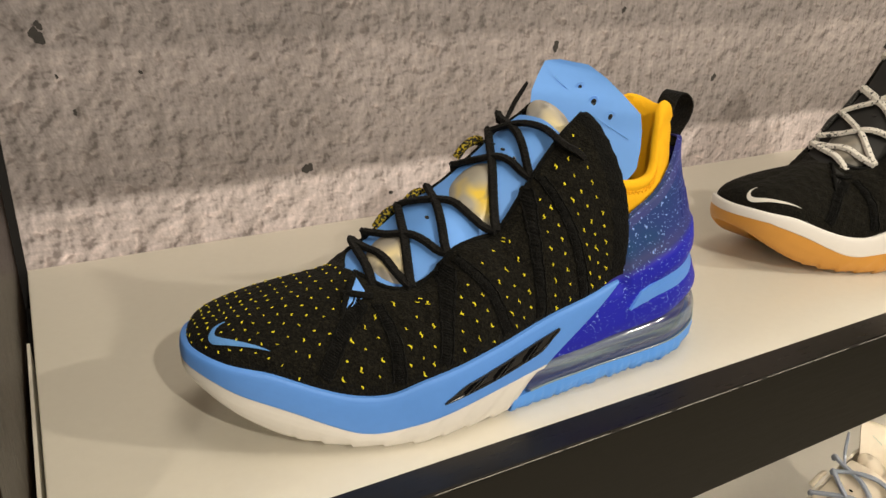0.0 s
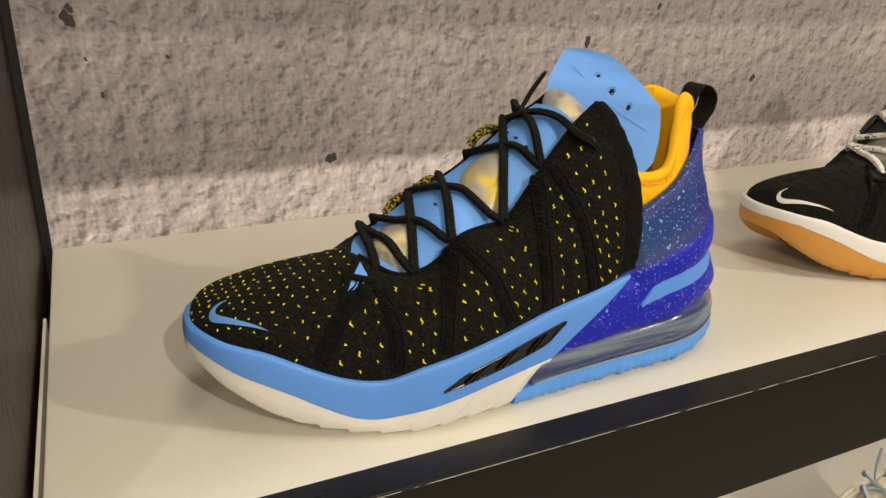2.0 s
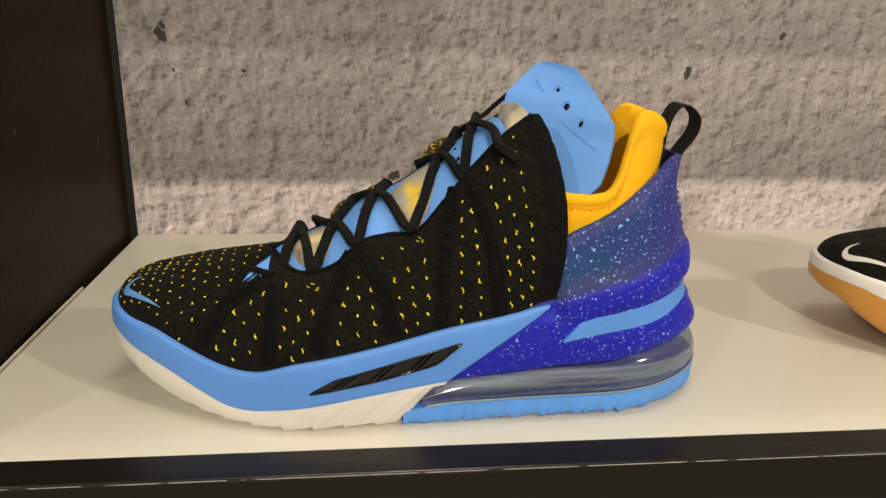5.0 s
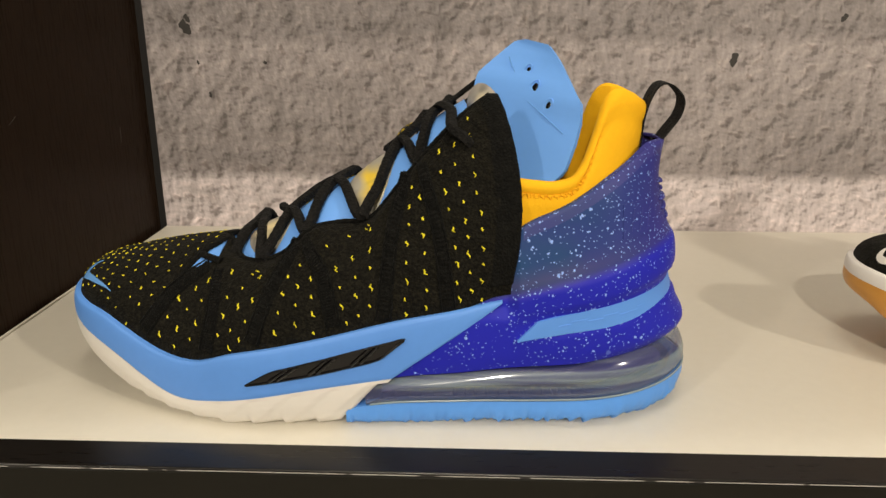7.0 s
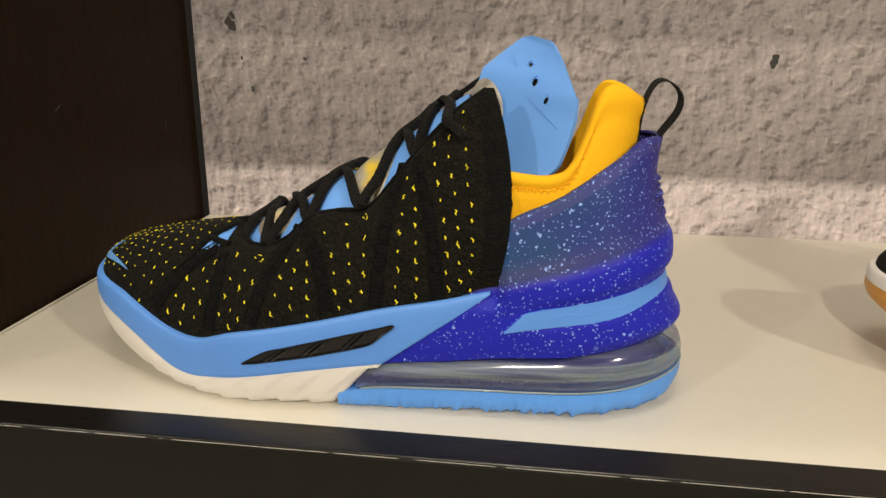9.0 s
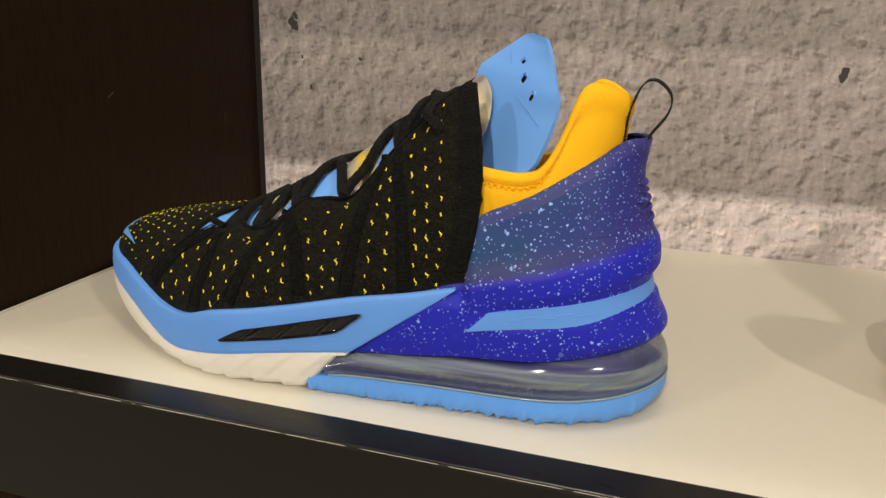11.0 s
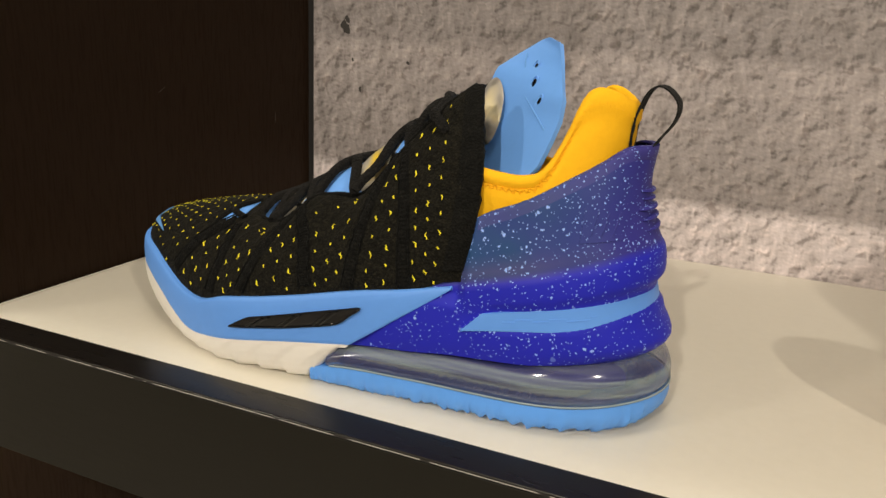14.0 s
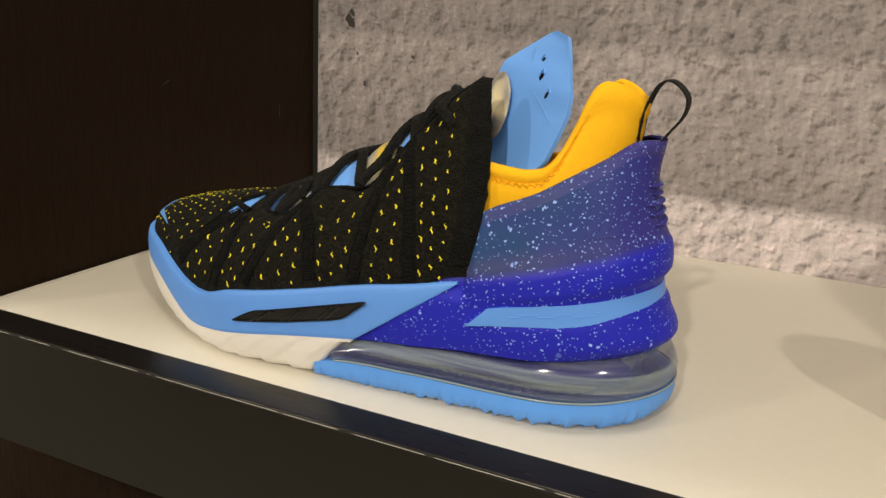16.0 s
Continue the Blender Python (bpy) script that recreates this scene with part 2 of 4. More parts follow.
M_WALL = concrete()
M_SHELF = lit_acrylic()
M_PANEL = laminate("dark_brown_laminate", (0.0190, 0.0115, 0.0074), 0.28, 0.03)
M_LIP = laminate("black_lacquer", (0.010, 0.0085, 0.0075), 0.30, 0.32, (4, 60, 60))
M_FACE = laminate("dark_olive_laminate", (0.0040, 0.0036, 0.0017), 0.34, 0.58, (4, 60, 60))
# pale broken colour for the highlight along the worn front edge
M_WORN_GLINT = speckled("pale_worn_glint", (0.03, 0.026, 0.024), (0.55, 0.52, 0.48), 70, 0.40)
M_SCRATCH = plain("pale_scratch", (0.075, 0.062, 0.052), 0.5, 300, 0.5)
M_INSIDE, _t, _b = material("led_strip")
_b.inputs["Emission Color"].default_value, _b.inputs["Emission Strength"].default_value = (1.0, 0.91, 0.76, 1), 1.8
M_PIT = plain("pit_print", (0.05, 0.045, 0.042), 0.8, 200, 0.5)
# warm glow of the strip added to brighten the lower shelf
M_FILL_STRIP, _t, _b = material("fill_strip_glow")
_b.inputs["Emission Color"].default_value, _b.inputs["Emission Strength"].default_value = (1.0, 0.92, 0.80, 1), 14.0
M_GAP = plain("black_gap", (0.006, 0.005, 0.005), 0.8)
M_ROOM = plain("shop_paint", (0.48, 0.45, 0.40), 0.8, 20, 0.2, 0)
# tones of the unseen side walls, set for what the front board reflects
M_UNSEEN_PALE = plain("pale_reflector_paint", (0.78, 0.75, 0.68), 0.8, 20, 0.15, 0)
M_UNSEEN_DARK = plain("dark_reflector_paint", (0.12, 0.11, 0.10), 0.8, 20, 0.2, 0)
M_FLOOR = plain("shop_floor_grey", (0.34, 0.31, 0.27), 0.5, 30, 0.3, 0)

BLUE = (0.118, 0.325, 0.86)
LOOK_A = dict(
    knit=knit("black_knit", (0.0014, 0.0013, 0.0009), (0.0150, 0.0136, 0.0088)), rib=knit("black_rib_knit", (0.0018, 0.0018, 0.0016), (0.007, 0.007, 0.006)),
    band=plain("light_blue_foam", BLUE, 0.55, 220, 0.08, 0.0003, 0.25), white=plain("off_white_rubber", (0.77, 0.735, 0.69), 0.6, 150, 0.08, 0.0004, 0.3),
    outsole=plain("light_blue_rubber", (0.105, 0.335, 0.88), 0.5, 180, 0.1, 0.0004, 0.3), heel=heel_plastic("speckled_purple_plastic", (0.040, 0.036, 0.245), (0.022, 0.025, 0.46), (0.27, 0.42, 0.88), (0.006, 0.082, 0.13)),
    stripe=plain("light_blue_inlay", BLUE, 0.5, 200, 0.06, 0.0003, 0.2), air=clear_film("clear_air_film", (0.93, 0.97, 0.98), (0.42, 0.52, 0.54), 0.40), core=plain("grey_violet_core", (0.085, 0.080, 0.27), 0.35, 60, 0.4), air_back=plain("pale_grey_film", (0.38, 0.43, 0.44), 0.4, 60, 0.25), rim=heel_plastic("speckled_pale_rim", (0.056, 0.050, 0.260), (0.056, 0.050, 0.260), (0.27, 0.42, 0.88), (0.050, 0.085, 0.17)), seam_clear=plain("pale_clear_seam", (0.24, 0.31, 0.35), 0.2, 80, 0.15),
    gloss=plain("black_gloss_plastic", (0.006, 0.006, 0.007), 0.10, 80, 0.1, 0.0003, 0.3, 0.9), tongue=plain("light_blue_moulded_tongue", (0.155, 0.395, 0.95), 0.62, 300, 0.06, 0.0002, 0.3),
    collar=plain("yellow_sock_fabric", (1.0, 0.50, 0.0), 0.85, 420, 0.14, 0.0006, 0.5), seam=plain("orange_yellow_thread", (1.0, 0.47, 0.0), 0.8), lace=knit("black_lace", (0.004, 0.004, 0.004), (0.014, 0.013, 0.012)),
    tab=knit("black_webbing", (0.008, 0.008, 0.008), (0.02, 0.02, 0.019)), dot=plain("yellow_thread", (0.95, 0.80, 0.02), 0.8, 300, 0.2), tick=plain("blue_thread", (0.12, 0.32, 0.72), 0.8, 600, 0.2, 0.0006, 0.6),
    pod=pod_film("cream_mottled_pod", (0.80, 0.68, 0.40), (0.56, 0.49, 0.35), (0.36, 0.33, 0.29)), pod_yellow=pod_film("yellow_pod", (0.82, 0.58, 0.06), (0.60, 0.48, 0.20), (0.40, 0.37, 0.31)),
    cord=speckled("black_gold_cord", (0.006, 0.006, 0.005), (0.55, 0.40, 0.02)))
GUM, CHALK = (0.64, 0.30, 0.055), (0.84, 0.81, 0.78)
LOOK_B = dict(LOOK_A)
LOOK_B.update(
    cord=speckled("black_grey_cord", (0.006, 0.006, 0.006), (0.06, 0.06, 0.055)),
    band=plain("white_foam", CHALK, 0.5, 200, 0.05, 0.0003, 0.2), white=plain("gum_rubber", GUM, 0.4, 120, 0.12, 0.0004, 0.3), outsole=plain("gum_outsole", GUM, 0.4, 120, 0.12),
    heel=plain("black_heel_plastic", (0.012, 0.012, 0.012), 0.3), stripe=plain("white_inlay", CHALK, 0.5), tongue=plain("black_moulded_tongue", (0.010, 0.010, 0.010), 0.6),
    collar=plain("black_sock_fabric", (0.010, 0.010, 0.010), 0.85), seam=plain("black_thread", (0.02, 0.02, 0.02), 0.8), tick=plain("white_thread", (0.74, 0.71, 0.66), 0.7, 500, 0.08),
    lace=speckled("white_flecked_lace", (0.05, 0.05, 0.05), (0.72, 0.69, 0.64), 420, 0.37), pod=pod_film("grey_pod", (0.22, 0.20, 0.17), (0.27, 0.24, 0.2), (0.16, 0.15, 0.13)), pod_yellow=pod_film("tan_pod", (0.34, 0.26, 0.14), (0.3, 0.25, 0.18), (0.2, 0.18, 0.15)))
CREAM = (0.70, 0.61, 0.47)
LOOK_C = dict(LOOK_B)
LOOK_C.update(
    cord=plain("cream_cord", CREAM, 0.8, 400, 0.3, 0.0005, 0.5),
    knit=knit("cream_knit", (0.62, 0.55, 0.44), (0.72, 0.65, 0.53)), rib=knit("cream_rib_knit", (0.55, 0.48, 0.38), (0.66, 0.58, 0.46)), band=plain("cream_foam", CREAM, 0.5), white=plain("white_rubber", CHALK, 0.5), outsole=plain("pale_rubber", CHALK, 0.5),
    heel=plain("cream_heel_plastic", CREAM, 0.35), stripe=plain("teal_inlay", (0.02, 0.30, 0.27), 0.4), tongue=plain("cream_moulded_tongue", CREAM, 0.55), collar=plain("cream_sock_fabric", CREAM, 0.85), tick=plain("teal_thread", (0.03, 0.32, 0.29), 0.7),
    lace=plain("slate_blue_lace", (0.30, 0.33, 0.39), 0.85, 400, 0.3, 0.0005, 0.5), tab=plain("cream_webbing", CREAM, 0.85), pod=pod_film("cream_pod", CREAM, (0.6, 0.52, 0.4), (0.5, 0.42, 0.3)), pod_yellow=pod_film("cream_pod_low", CREAM, (0.6, 0.52, 0.4), (0.5, 0.42, 0.3)))

# ---- mesh helpers ----


def part(name, data, mat, parent=None, label=""):
    """Links a mesh or bmesh as one object under its thing."""
    if isinstance(data, bmesh.types.BMesh):
        me = bpy.data.meshes.new(name)
        data.to_mesh(me)
        data.free()
        data = me
    if not data.materials:
        data.materials.append(mat)
    ob = new(name, data)
    if parent is not None:
        ob.parent = parent
    if label:
        ob["label"] = label
    return ob


def mesh_of(name, verts, faces, smooth=True):
    me = bpy.data.meshes.new(name)
    me.from_pydata([tuple(v) for v in verts], [], faces)
    me.polygons.foreach_set("use_smooth", [smooth] * len(me.polygons))
    me.update()
    return me


def grid_faces(nu, nv, wrap_v=False, start=0, flip=False):
    faces = []
    for i in range(nu - 1):
        for j in range(nv if wrap_v else nv - 1):
            k = (j + 1) % nv
            f = [start + i * nv + j, start + i * nv + k, start + (i + 1) * nv + k, start + (i + 1) * nv + j]
            faces.append(f[::-1] if flip else f)
    return faces


def grid_normals(p):
    du, dv = np.gradient(p, axis=0), np.gradient(p, axis=1)
    n = np.cross(du, dv)
    return n / np.maximum(np.linalg.norm(n, axis=2, keepdims=True), 1e-9)


def shell(name, p, thick, out=None):
    """A grid of places (nu, nv, 3) as a sheet with that thickness, in millimetres."""
    n = grid_normals(p)
    if out is not None and (n * (p - out)).sum() < 0:
        n = -n
    nu, nv = p.shape[:2]
    top, low = p.reshape(-1, 3), (p - n * thick).reshape(-1, 3)
    verts = np.concatenate([top, low]) * 0.001
    off = nu * nv
    faces = grid_faces(nu, nv) + grid_faces(nu, nv, start=off, flip=True)
    rim = [i * nv for i in range(nu)] + [(nu - 1) * nv + j for j in range(1, nv)] + [i * nv + nv - 1 for i in range(nu - 2, -1, -1)] + list(range(nv - 2, 0, -1))
    for a, b in zip(rim, rim[1:] + rim[:1]):
        faces.append([a, b, b + off, a + off])
    me = mesh_of(name, verts, faces)
    tidy(me)
    return me


def tidy(me):
    bm = bmesh.new()
    bm.from_mesh(me)
    bmesh.ops.remove_doubles(bm, verts=bm.verts, dist=1e-6)
    bmesh.ops.recalc_face_normals(bm, faces=bm.faces)
    bm.to_mesh(me)
    bm.free()
    me.polygons.foreach_set("use_smooth", [True] * len(me.polygons))
    me.set_sharp_from_angle(angle=radians(50))


def tube_grid(name, p, caps=True):
    """A grid whose second way is closed, with both ends filled."""
    nu, nv = p.shape[:2]
    faces = grid_faces(nu, nv, wrap_v=True)
    if caps:
        faces += [list(range(nv))[::-1], [(nu - 1) * nv + j for j in range(nv)]]
    me = mesh_of(name, p.reshape(-1, 3) * 0.001, faces)
    tidy(me)
    return me


def spline(points, n, closed=False):
    """A smooth run of n places through the control points."""
    p = np.array(points, float)
    if closed:
        q = np.concatenate([p[-1:], p, p[:2]])
    else:
        q = np.concatenate([2 * p[:1] - p[1:2], p, 2 * p[-1:] - p[-2:-1]])
    out = []
    for i in range(1, len(q) - 2):
        for t in np.linspace(0, 1, 24, endpoint=False):
            a, b, c, d = q[i - 1:i + 3]
            out.append(0.5 * (2 * b + (c - a) * t + (2 * a - 5 * b + 4 * c - d) * t ** 2 + (3 * b - a - 3 * c + d) * t ** 3))
    out.append(q[-2])
    out = np.array(out)
    run = np.concatenate([[0], np.cumsum(np.linalg.norm(np.diff(out, axis=0), axis=1))])
    at = np.linspace(0, run[-1], n)
    return np.stack([np.interp(at, run, out[:, k]) for k in range(out.shape[1])], axis=1)


def curve_of(*points):
    """A smooth function of one variable through (x, value) pairs."""
    p = np.array(points, float)
    m = np.gradient(p[:, 1], p[:, 0])

    def f(x):
        x = np.clip(np.asarray(x, float), p[0, 0], p[-1, 0])
        i = np.clip(np.searchsorted(p[:, 0], x) - 1, 0, len(p) - 2)
        h = p[i + 1, 0] - p[i, 0]
        t = (x - p[i, 0]) / h
        return ((2 * t ** 3 - 3 * t ** 2 + 1) * p[i, 1] + (t ** 3 - 2 * t ** 2 + t) * h * m[i] + (-2 * t ** 3 + 3 * t ** 2) * p[i + 1, 1] + (t ** 3 - t ** 2) * h * m[i + 1])
    return f


def line_of(*points):
    p = np.array(points, float)
    return lambda x: np.interp(x, p[:, 0], p[:, 1])


def cord(name, points, radius, sides=8, flat=1.0, n=None, taper=0.0, strands=0):
    """A round cord along places in millimetres."""
    c = spline(points, n or max(12, len(points) * 7))
    tan = np.gradient(c, axis=0)
    tan /= np.linalg.norm(tan, axis=1, keepdims=True)
    up = np.array([0.2, -0.5, 0.84])
    side = np.cross(tan, up)
    side /= np.linalg.norm(side, axis=1, keepdims=True)
    up = np.cross(side, tan)
    a = np.linspace(0, 2 * np.pi, sides, endpoint=False)
    wob = 1 + 0.05 * np.sin(np.arange(len(c)) * 2.4)[:, None, None]
    wob = wob * (1 - taper * np.abs(np.linspace(-1, 1, len(c))) ** 3)[:, None, None] * (1 + (0.09 * np.cos(strands * a) if strands else 0 * a))[None, :, None]
    p = c[:, None, :] + radius * wob * (np.cos(a)[None, :, None] * side[:, None, :] + flat * np.sin(a)[None, :, None] * up[:, None, :])
    return tube_grid(name, p)


def box(name, x0, x1, y0, y1, z0, z1, bevel=0.0, segments=2):
    bm = bmesh.new()
    bmesh.ops.create_cube(bm, size=1)
    for v in bm.verts:
        v.co = Vector(((x0, x1)[v.co.x > 0], (y0, y1)[v.co.y > 0], (z0, z1)[v.co.z > 0]))
    if bevel:
        bmesh.ops.bevel(bm, geom=bm.edges[:], offset=bevel, segments=segments, affect="EDGES", profile=0.5)
    me = bpy.data.meshes.new(name)
    bm.to_mesh(me)
    bm.free()
    return me


# ---- the display bay ----
BACK, FRONT, RIGHT = 0.0, -0.347, 1.6
wall = tagged(part("wall_back", box("wall_back", 0.0, RIGHT, BACK, BACK + 0.02, -0.9, 0.75), M_WALL), "grey wall print of rough cast concrete in pale and dark bands behind the shelf", "wall", kind="structure")
side = tagged(part("wall_side", box("wall_side", -0.031, -0.006, -0.372, 0.06, -0.9, 0.75, 0.001), M_PANEL), "glossy dark brown laminate side panel of the display bay", "panel", kind="structure")
gap = tagged(part("trim", box("trim", -0.006, -0.0005, 0.0005, 0.02, -0.9, 0.75), M_GAP), "black shadow gap strip between panel and wall", "trim", kind="structure")

for px, pz, r in ((0.478, 0.143, 0.0045), (0.034, 0.168, 0.0055), (0.222, 0.052, 0.005), (0.036, 0.175, 0.003), (0.300, 0.020, 0.002), (0.56, 0.175, 0.003), (0.70, 0.10, 0.004), (0.050, 0.114, 0.0019), (0.098, 0.140, 0.0016), (0.042, 0.140, 0.0014)):
    a = np.linspace(0, 2 * np.pi, 18, endpoint=False)
    rr = r * (1 + 0.3 * np.sin(a * 2 + px * 90) + 0.15 * np.sin(a * 5 + pz * 70))
    me = mesh_of("printed_pit", [(px + k * math.cos(t) * 0.8, -0.0004, pz + k * math.sin(t)) for k, t in zip(rr, a)] + [(px + k * math.cos(t) * 0.7, 0.002, pz + k * math.sin(t) * 0.9) for k, t in zip(rr, a)], [list(range(18))] + [[i, (i + 1) % 18, 18 + (i + 1) % 18, 18 + i] for i in range(18)], False)
    part("printed_pit", me, M_PIT, wall, "dark printed pit mark")

for a, b in (((-52.6, 94.0), (-53.0, 82.0)), ((-191.9, 115.8), (-184.4, 119.9))):
    run = [(-5.97, a[0] + (b[0] - a[0]) * f + 0.3 * math.sin(f * 3), a[1] + (b[1] - a[1]) * f) for f in (0, 0.35, 0.7, 1)]
    part("scratch", cord("scratch", run, 0.22, 6, 0.6, 10, 0.8), M_SCRATCH, side, "faint pale scratch")

shelf = tagged(new("display_shelf"), "lit white acrylic shelf with black lacquered front edge", "shelf", kind="structure")


EDGE_Y, EDGE_Z = -366.44, -0.5


def build_shelf(z, parent):
    part("shelf_top", box("shelf_top", 0.0, RIGHT, FRONT, BACK - 0.0005, -0.030, 0.0, 0.0008), M_SHELF, parent, "lit white acrylic panel").location.z = z
    part("front_edge", box("front_edge", -0.0058, RIGHT, -0.3665, FRONT - 0.0003, -0.0014, 0.0008, 0.0007, 4), M_LIP, parent, "black lacquered edge strip").location.z = z
    part("front_face", box("front_face", -0.0055, RIGHT, -0.3662, -0.3480, -0.067, -0.0015, 0.0004), M_FACE, parent, "dark olive brown front board").location.z = z
    part("shelf_base", box("shelf_base", -0.0055, RIGHT, -0.3475, -0.001, -0.067, -0.0305), M_GAP, parent).location.z = z
    part("led_strip", box("led_strip", 0.01, RIGHT - 0.01, FRONT + 0.001, FRONT + 0.008, -0.014, -0.011), M_INSIDE, parent, "light strip inside the acrylic").location.z = z
    # the edge's highlight, put in as a pale cord
    part("worn_edge", cord("worn_edge", [(-5, EDGE_Y, EDGE_Z), (400, EDGE_Y, EDGE_Z), (900, EDGE_Y, EDGE_Z), (1500, EDGE_Y, EDGE_Z)], 0.2, 6, 1.0, 40), M_WORN_GLINT, parent, "thin pale line for the worn edge's highlight").location.z = z


build_shelf(0.0, shelf)
part("end_strip", box("end_strip", -0.0036, -0.0019, FRONT, -0.128, -0.030, -0.0004), M_SHELF, shelf, "pale strip in the gap beside the panel")
low_shelf = tagged(new("display_shelf"), "lower lit white acrylic shelf below the front board", "shelf", kind="structure")
LOW = -0.345
build_shelf(LOW, low_shelf)
# unseen strip, added under the shelf so that the lower one is bright
strip = tagged(part("light_strip", box("light_strip", 0.02, RIGHT, -0.335, -0.322, -0.0715, -0.0672, 0.0005), M_FILL_STRIP), "thin unseen light strip added under the shelf", "lamp", kind="structure")

# unseen room added round the bay; pale left and dark right walls shape reflections
room = (-2.2, 3.2, -3.2, 0.1, -0.95, 1.95)
for nm, b in (("floor", (room[0], room[1], room[2], room[3], room[4] - 0.05, room[4])), ("ceiling", (room[0], room[1], room[2], room[3], room[5], room[5] + 0.05)),
              ("wall_left", (room[0] - 0.05, room[0], room[2], room[3], room[4], room[5])), ("wall_right", (room[1], room[1] + 0.05, room[2], room[3], room[4], room[5])),
              ("wall_front", (room[0], room[1], room[2] - 0.05, room[2], room[4], room[5])), ("wall_rear", (room[0], room[1], room[3], room[3] + 0.05, room[4], room[5]))):
    tagged(part(nm, box(nm, *b), {"floor": M_FLOOR, "wall_left": M_UNSEEN_PALE, "wall_right": M_UNSEEN_DARK}.get(nm, M_ROOM)), "unseen added shop " + nm.split("_")[0] + " round the display bay", nm.split("_")[0], kind="structure")

# ---- the shoe, in millimetres: x from toe to heel, lateral side at -y ----
PLAN = spline([(225, -47), (200, -48.5), (172, -50), (140, -54), (111, -55.5), (90, -51.5), (65, -43), (37, -30), (20, -19), (10, -6), (4.5, 13), (8, 33), (20, 46), (42, 53), (72, 55), (100, 53), (135, 47), (172, 43), (200, 42), (225, 42)], 400)
TAN = np.gradient(PLAN, axis=0)
TAN /= np.linalg.norm(TAN, axis=1, keepdims=True)
OUT = np.stack([TAN[:, 1], -TAN[:, 0]], axis=1)
if (OUT * (PLAN - np.array([120, 0]))).sum() < 0:
    OUT = -OUT
PX = PLAN[:, 0]
sole_low = curve_of((3, 31), (7, 29), (15, 23), (25, 16.5), (37, 10), (49, 5.5), (61, 2.8), (80, 0.8), (95, 0), (225, 0))
white_top = curve_of((3, 40.5), (11, 38.5), (21, 33.6), (32, 29.2), (44, 24), (56, 18), (71, 12), (80, 11.2), (89, 12.2), (113, 16.2), (137, 20), (172, 24), (225, 30))
band_top = curve_of((3, 48), (11, 47.5), (17, 46.5), (34, 43.5), (45, 39), (56, 34.5), (71, 30.4), (83, 30), (101, 35.5), (125, 40), (150, 45), (175, 50.5), (199, 55), (223, 60.5))
tail = line_of((172, 23.5), (223, 60))
heel_low = curve_of((155, 18), (171, 22.5), (199, 26), (224, 29), (249, 30.5), (273, 33), (296, 34.5), (312, 35))
air_low = curve_of((150, 9), (159, 10.5), (199, 12.5), (249, 13), (275, 14), (306, 17), (316, 18))
heel_top = curve_of((172, 25), (195, 44), (213, 58), (219, 81), (226, 88.5), (246, 99), (266, 108.5), (284, 117.5), (294, 123.5), (310, 124))
throat = curve_of((87, 68), (99, 68.5), (114, 69), (124, 75), (135, 85), (145, 87), (160, 88), (171, 100), (181, 113), (190, 123), (199, 132.5), (209, 142.5), (218, 147.5))
ridge_top = curve_of((2, 48), (8, 50), (15, 54), (31, 61.5), (47, 66), (63, 70), (78, 73), (90, 75))
tongue_top = curve_of((70, 66), (90, 71), (114, 80), (138, 96), (150, 101), (173, 117), (190, 131), (206, 141), (225, 152))
heel_end = curve_of((-2, 302), (5, 309.5), (12, 312.5), (20, 312), (32, 310.5), (42, 311), (51, 306.5), (62, 302.5), (69, 304), (77, 303.5), (94, 297), (107, 294.5), (126, 296), (150, 297))
heel_wide = curve_of((-2, 45.5), (8, 47.8), (17, 46.9), (40, 47.5), (55, 46.5), (66, 46), (76, 43.5), (86, 40.5), (105, 35), (120, 28), (150, 21))
XC = 250.0


def heel_ring(x0, n, z, off=0.0, end=None, wide=None, power=2.0):
    """Round the heel from the lateral side at x0 to the medial side. z: height of each of the n steps."""
    q = np.linspace(0, 1, n)
    end, wide = (heel_end(z) if end is None else end), (heel_wide(z) if wide is None else wide)
    a = np.clip((q - 0.3) / 0.4, 0, 1) * np.pi - np.pi / 2
    straight = np.where(q < 0.3, q / 0.3, np.where(q > 0.7, (1 - q) / 0.3, 1.0))
    x = np.where((q < 0.3) | (q > 0.7), x0 + (XC - x0) * straight, XC + (end + off - XC) * np.abs(np.cos(a)) ** (2 / power))
    y = (wide + off) * np.sign(np.sin(a)) * np.abs(np.sin(a)) ** (2 / power)
    y = np.where(y > 0, y * 1.07, y)
    y = y + np.sign(y) * 3.0 * (1 - straight) * np.where(y < 0, 1, -0.6)
    return np.stack([x, y, z * np.ones(n)], axis=1)


def heel_x(x0, n):
    return heel_ring(x0, n, np.full(n, 55.0))[:, 0]


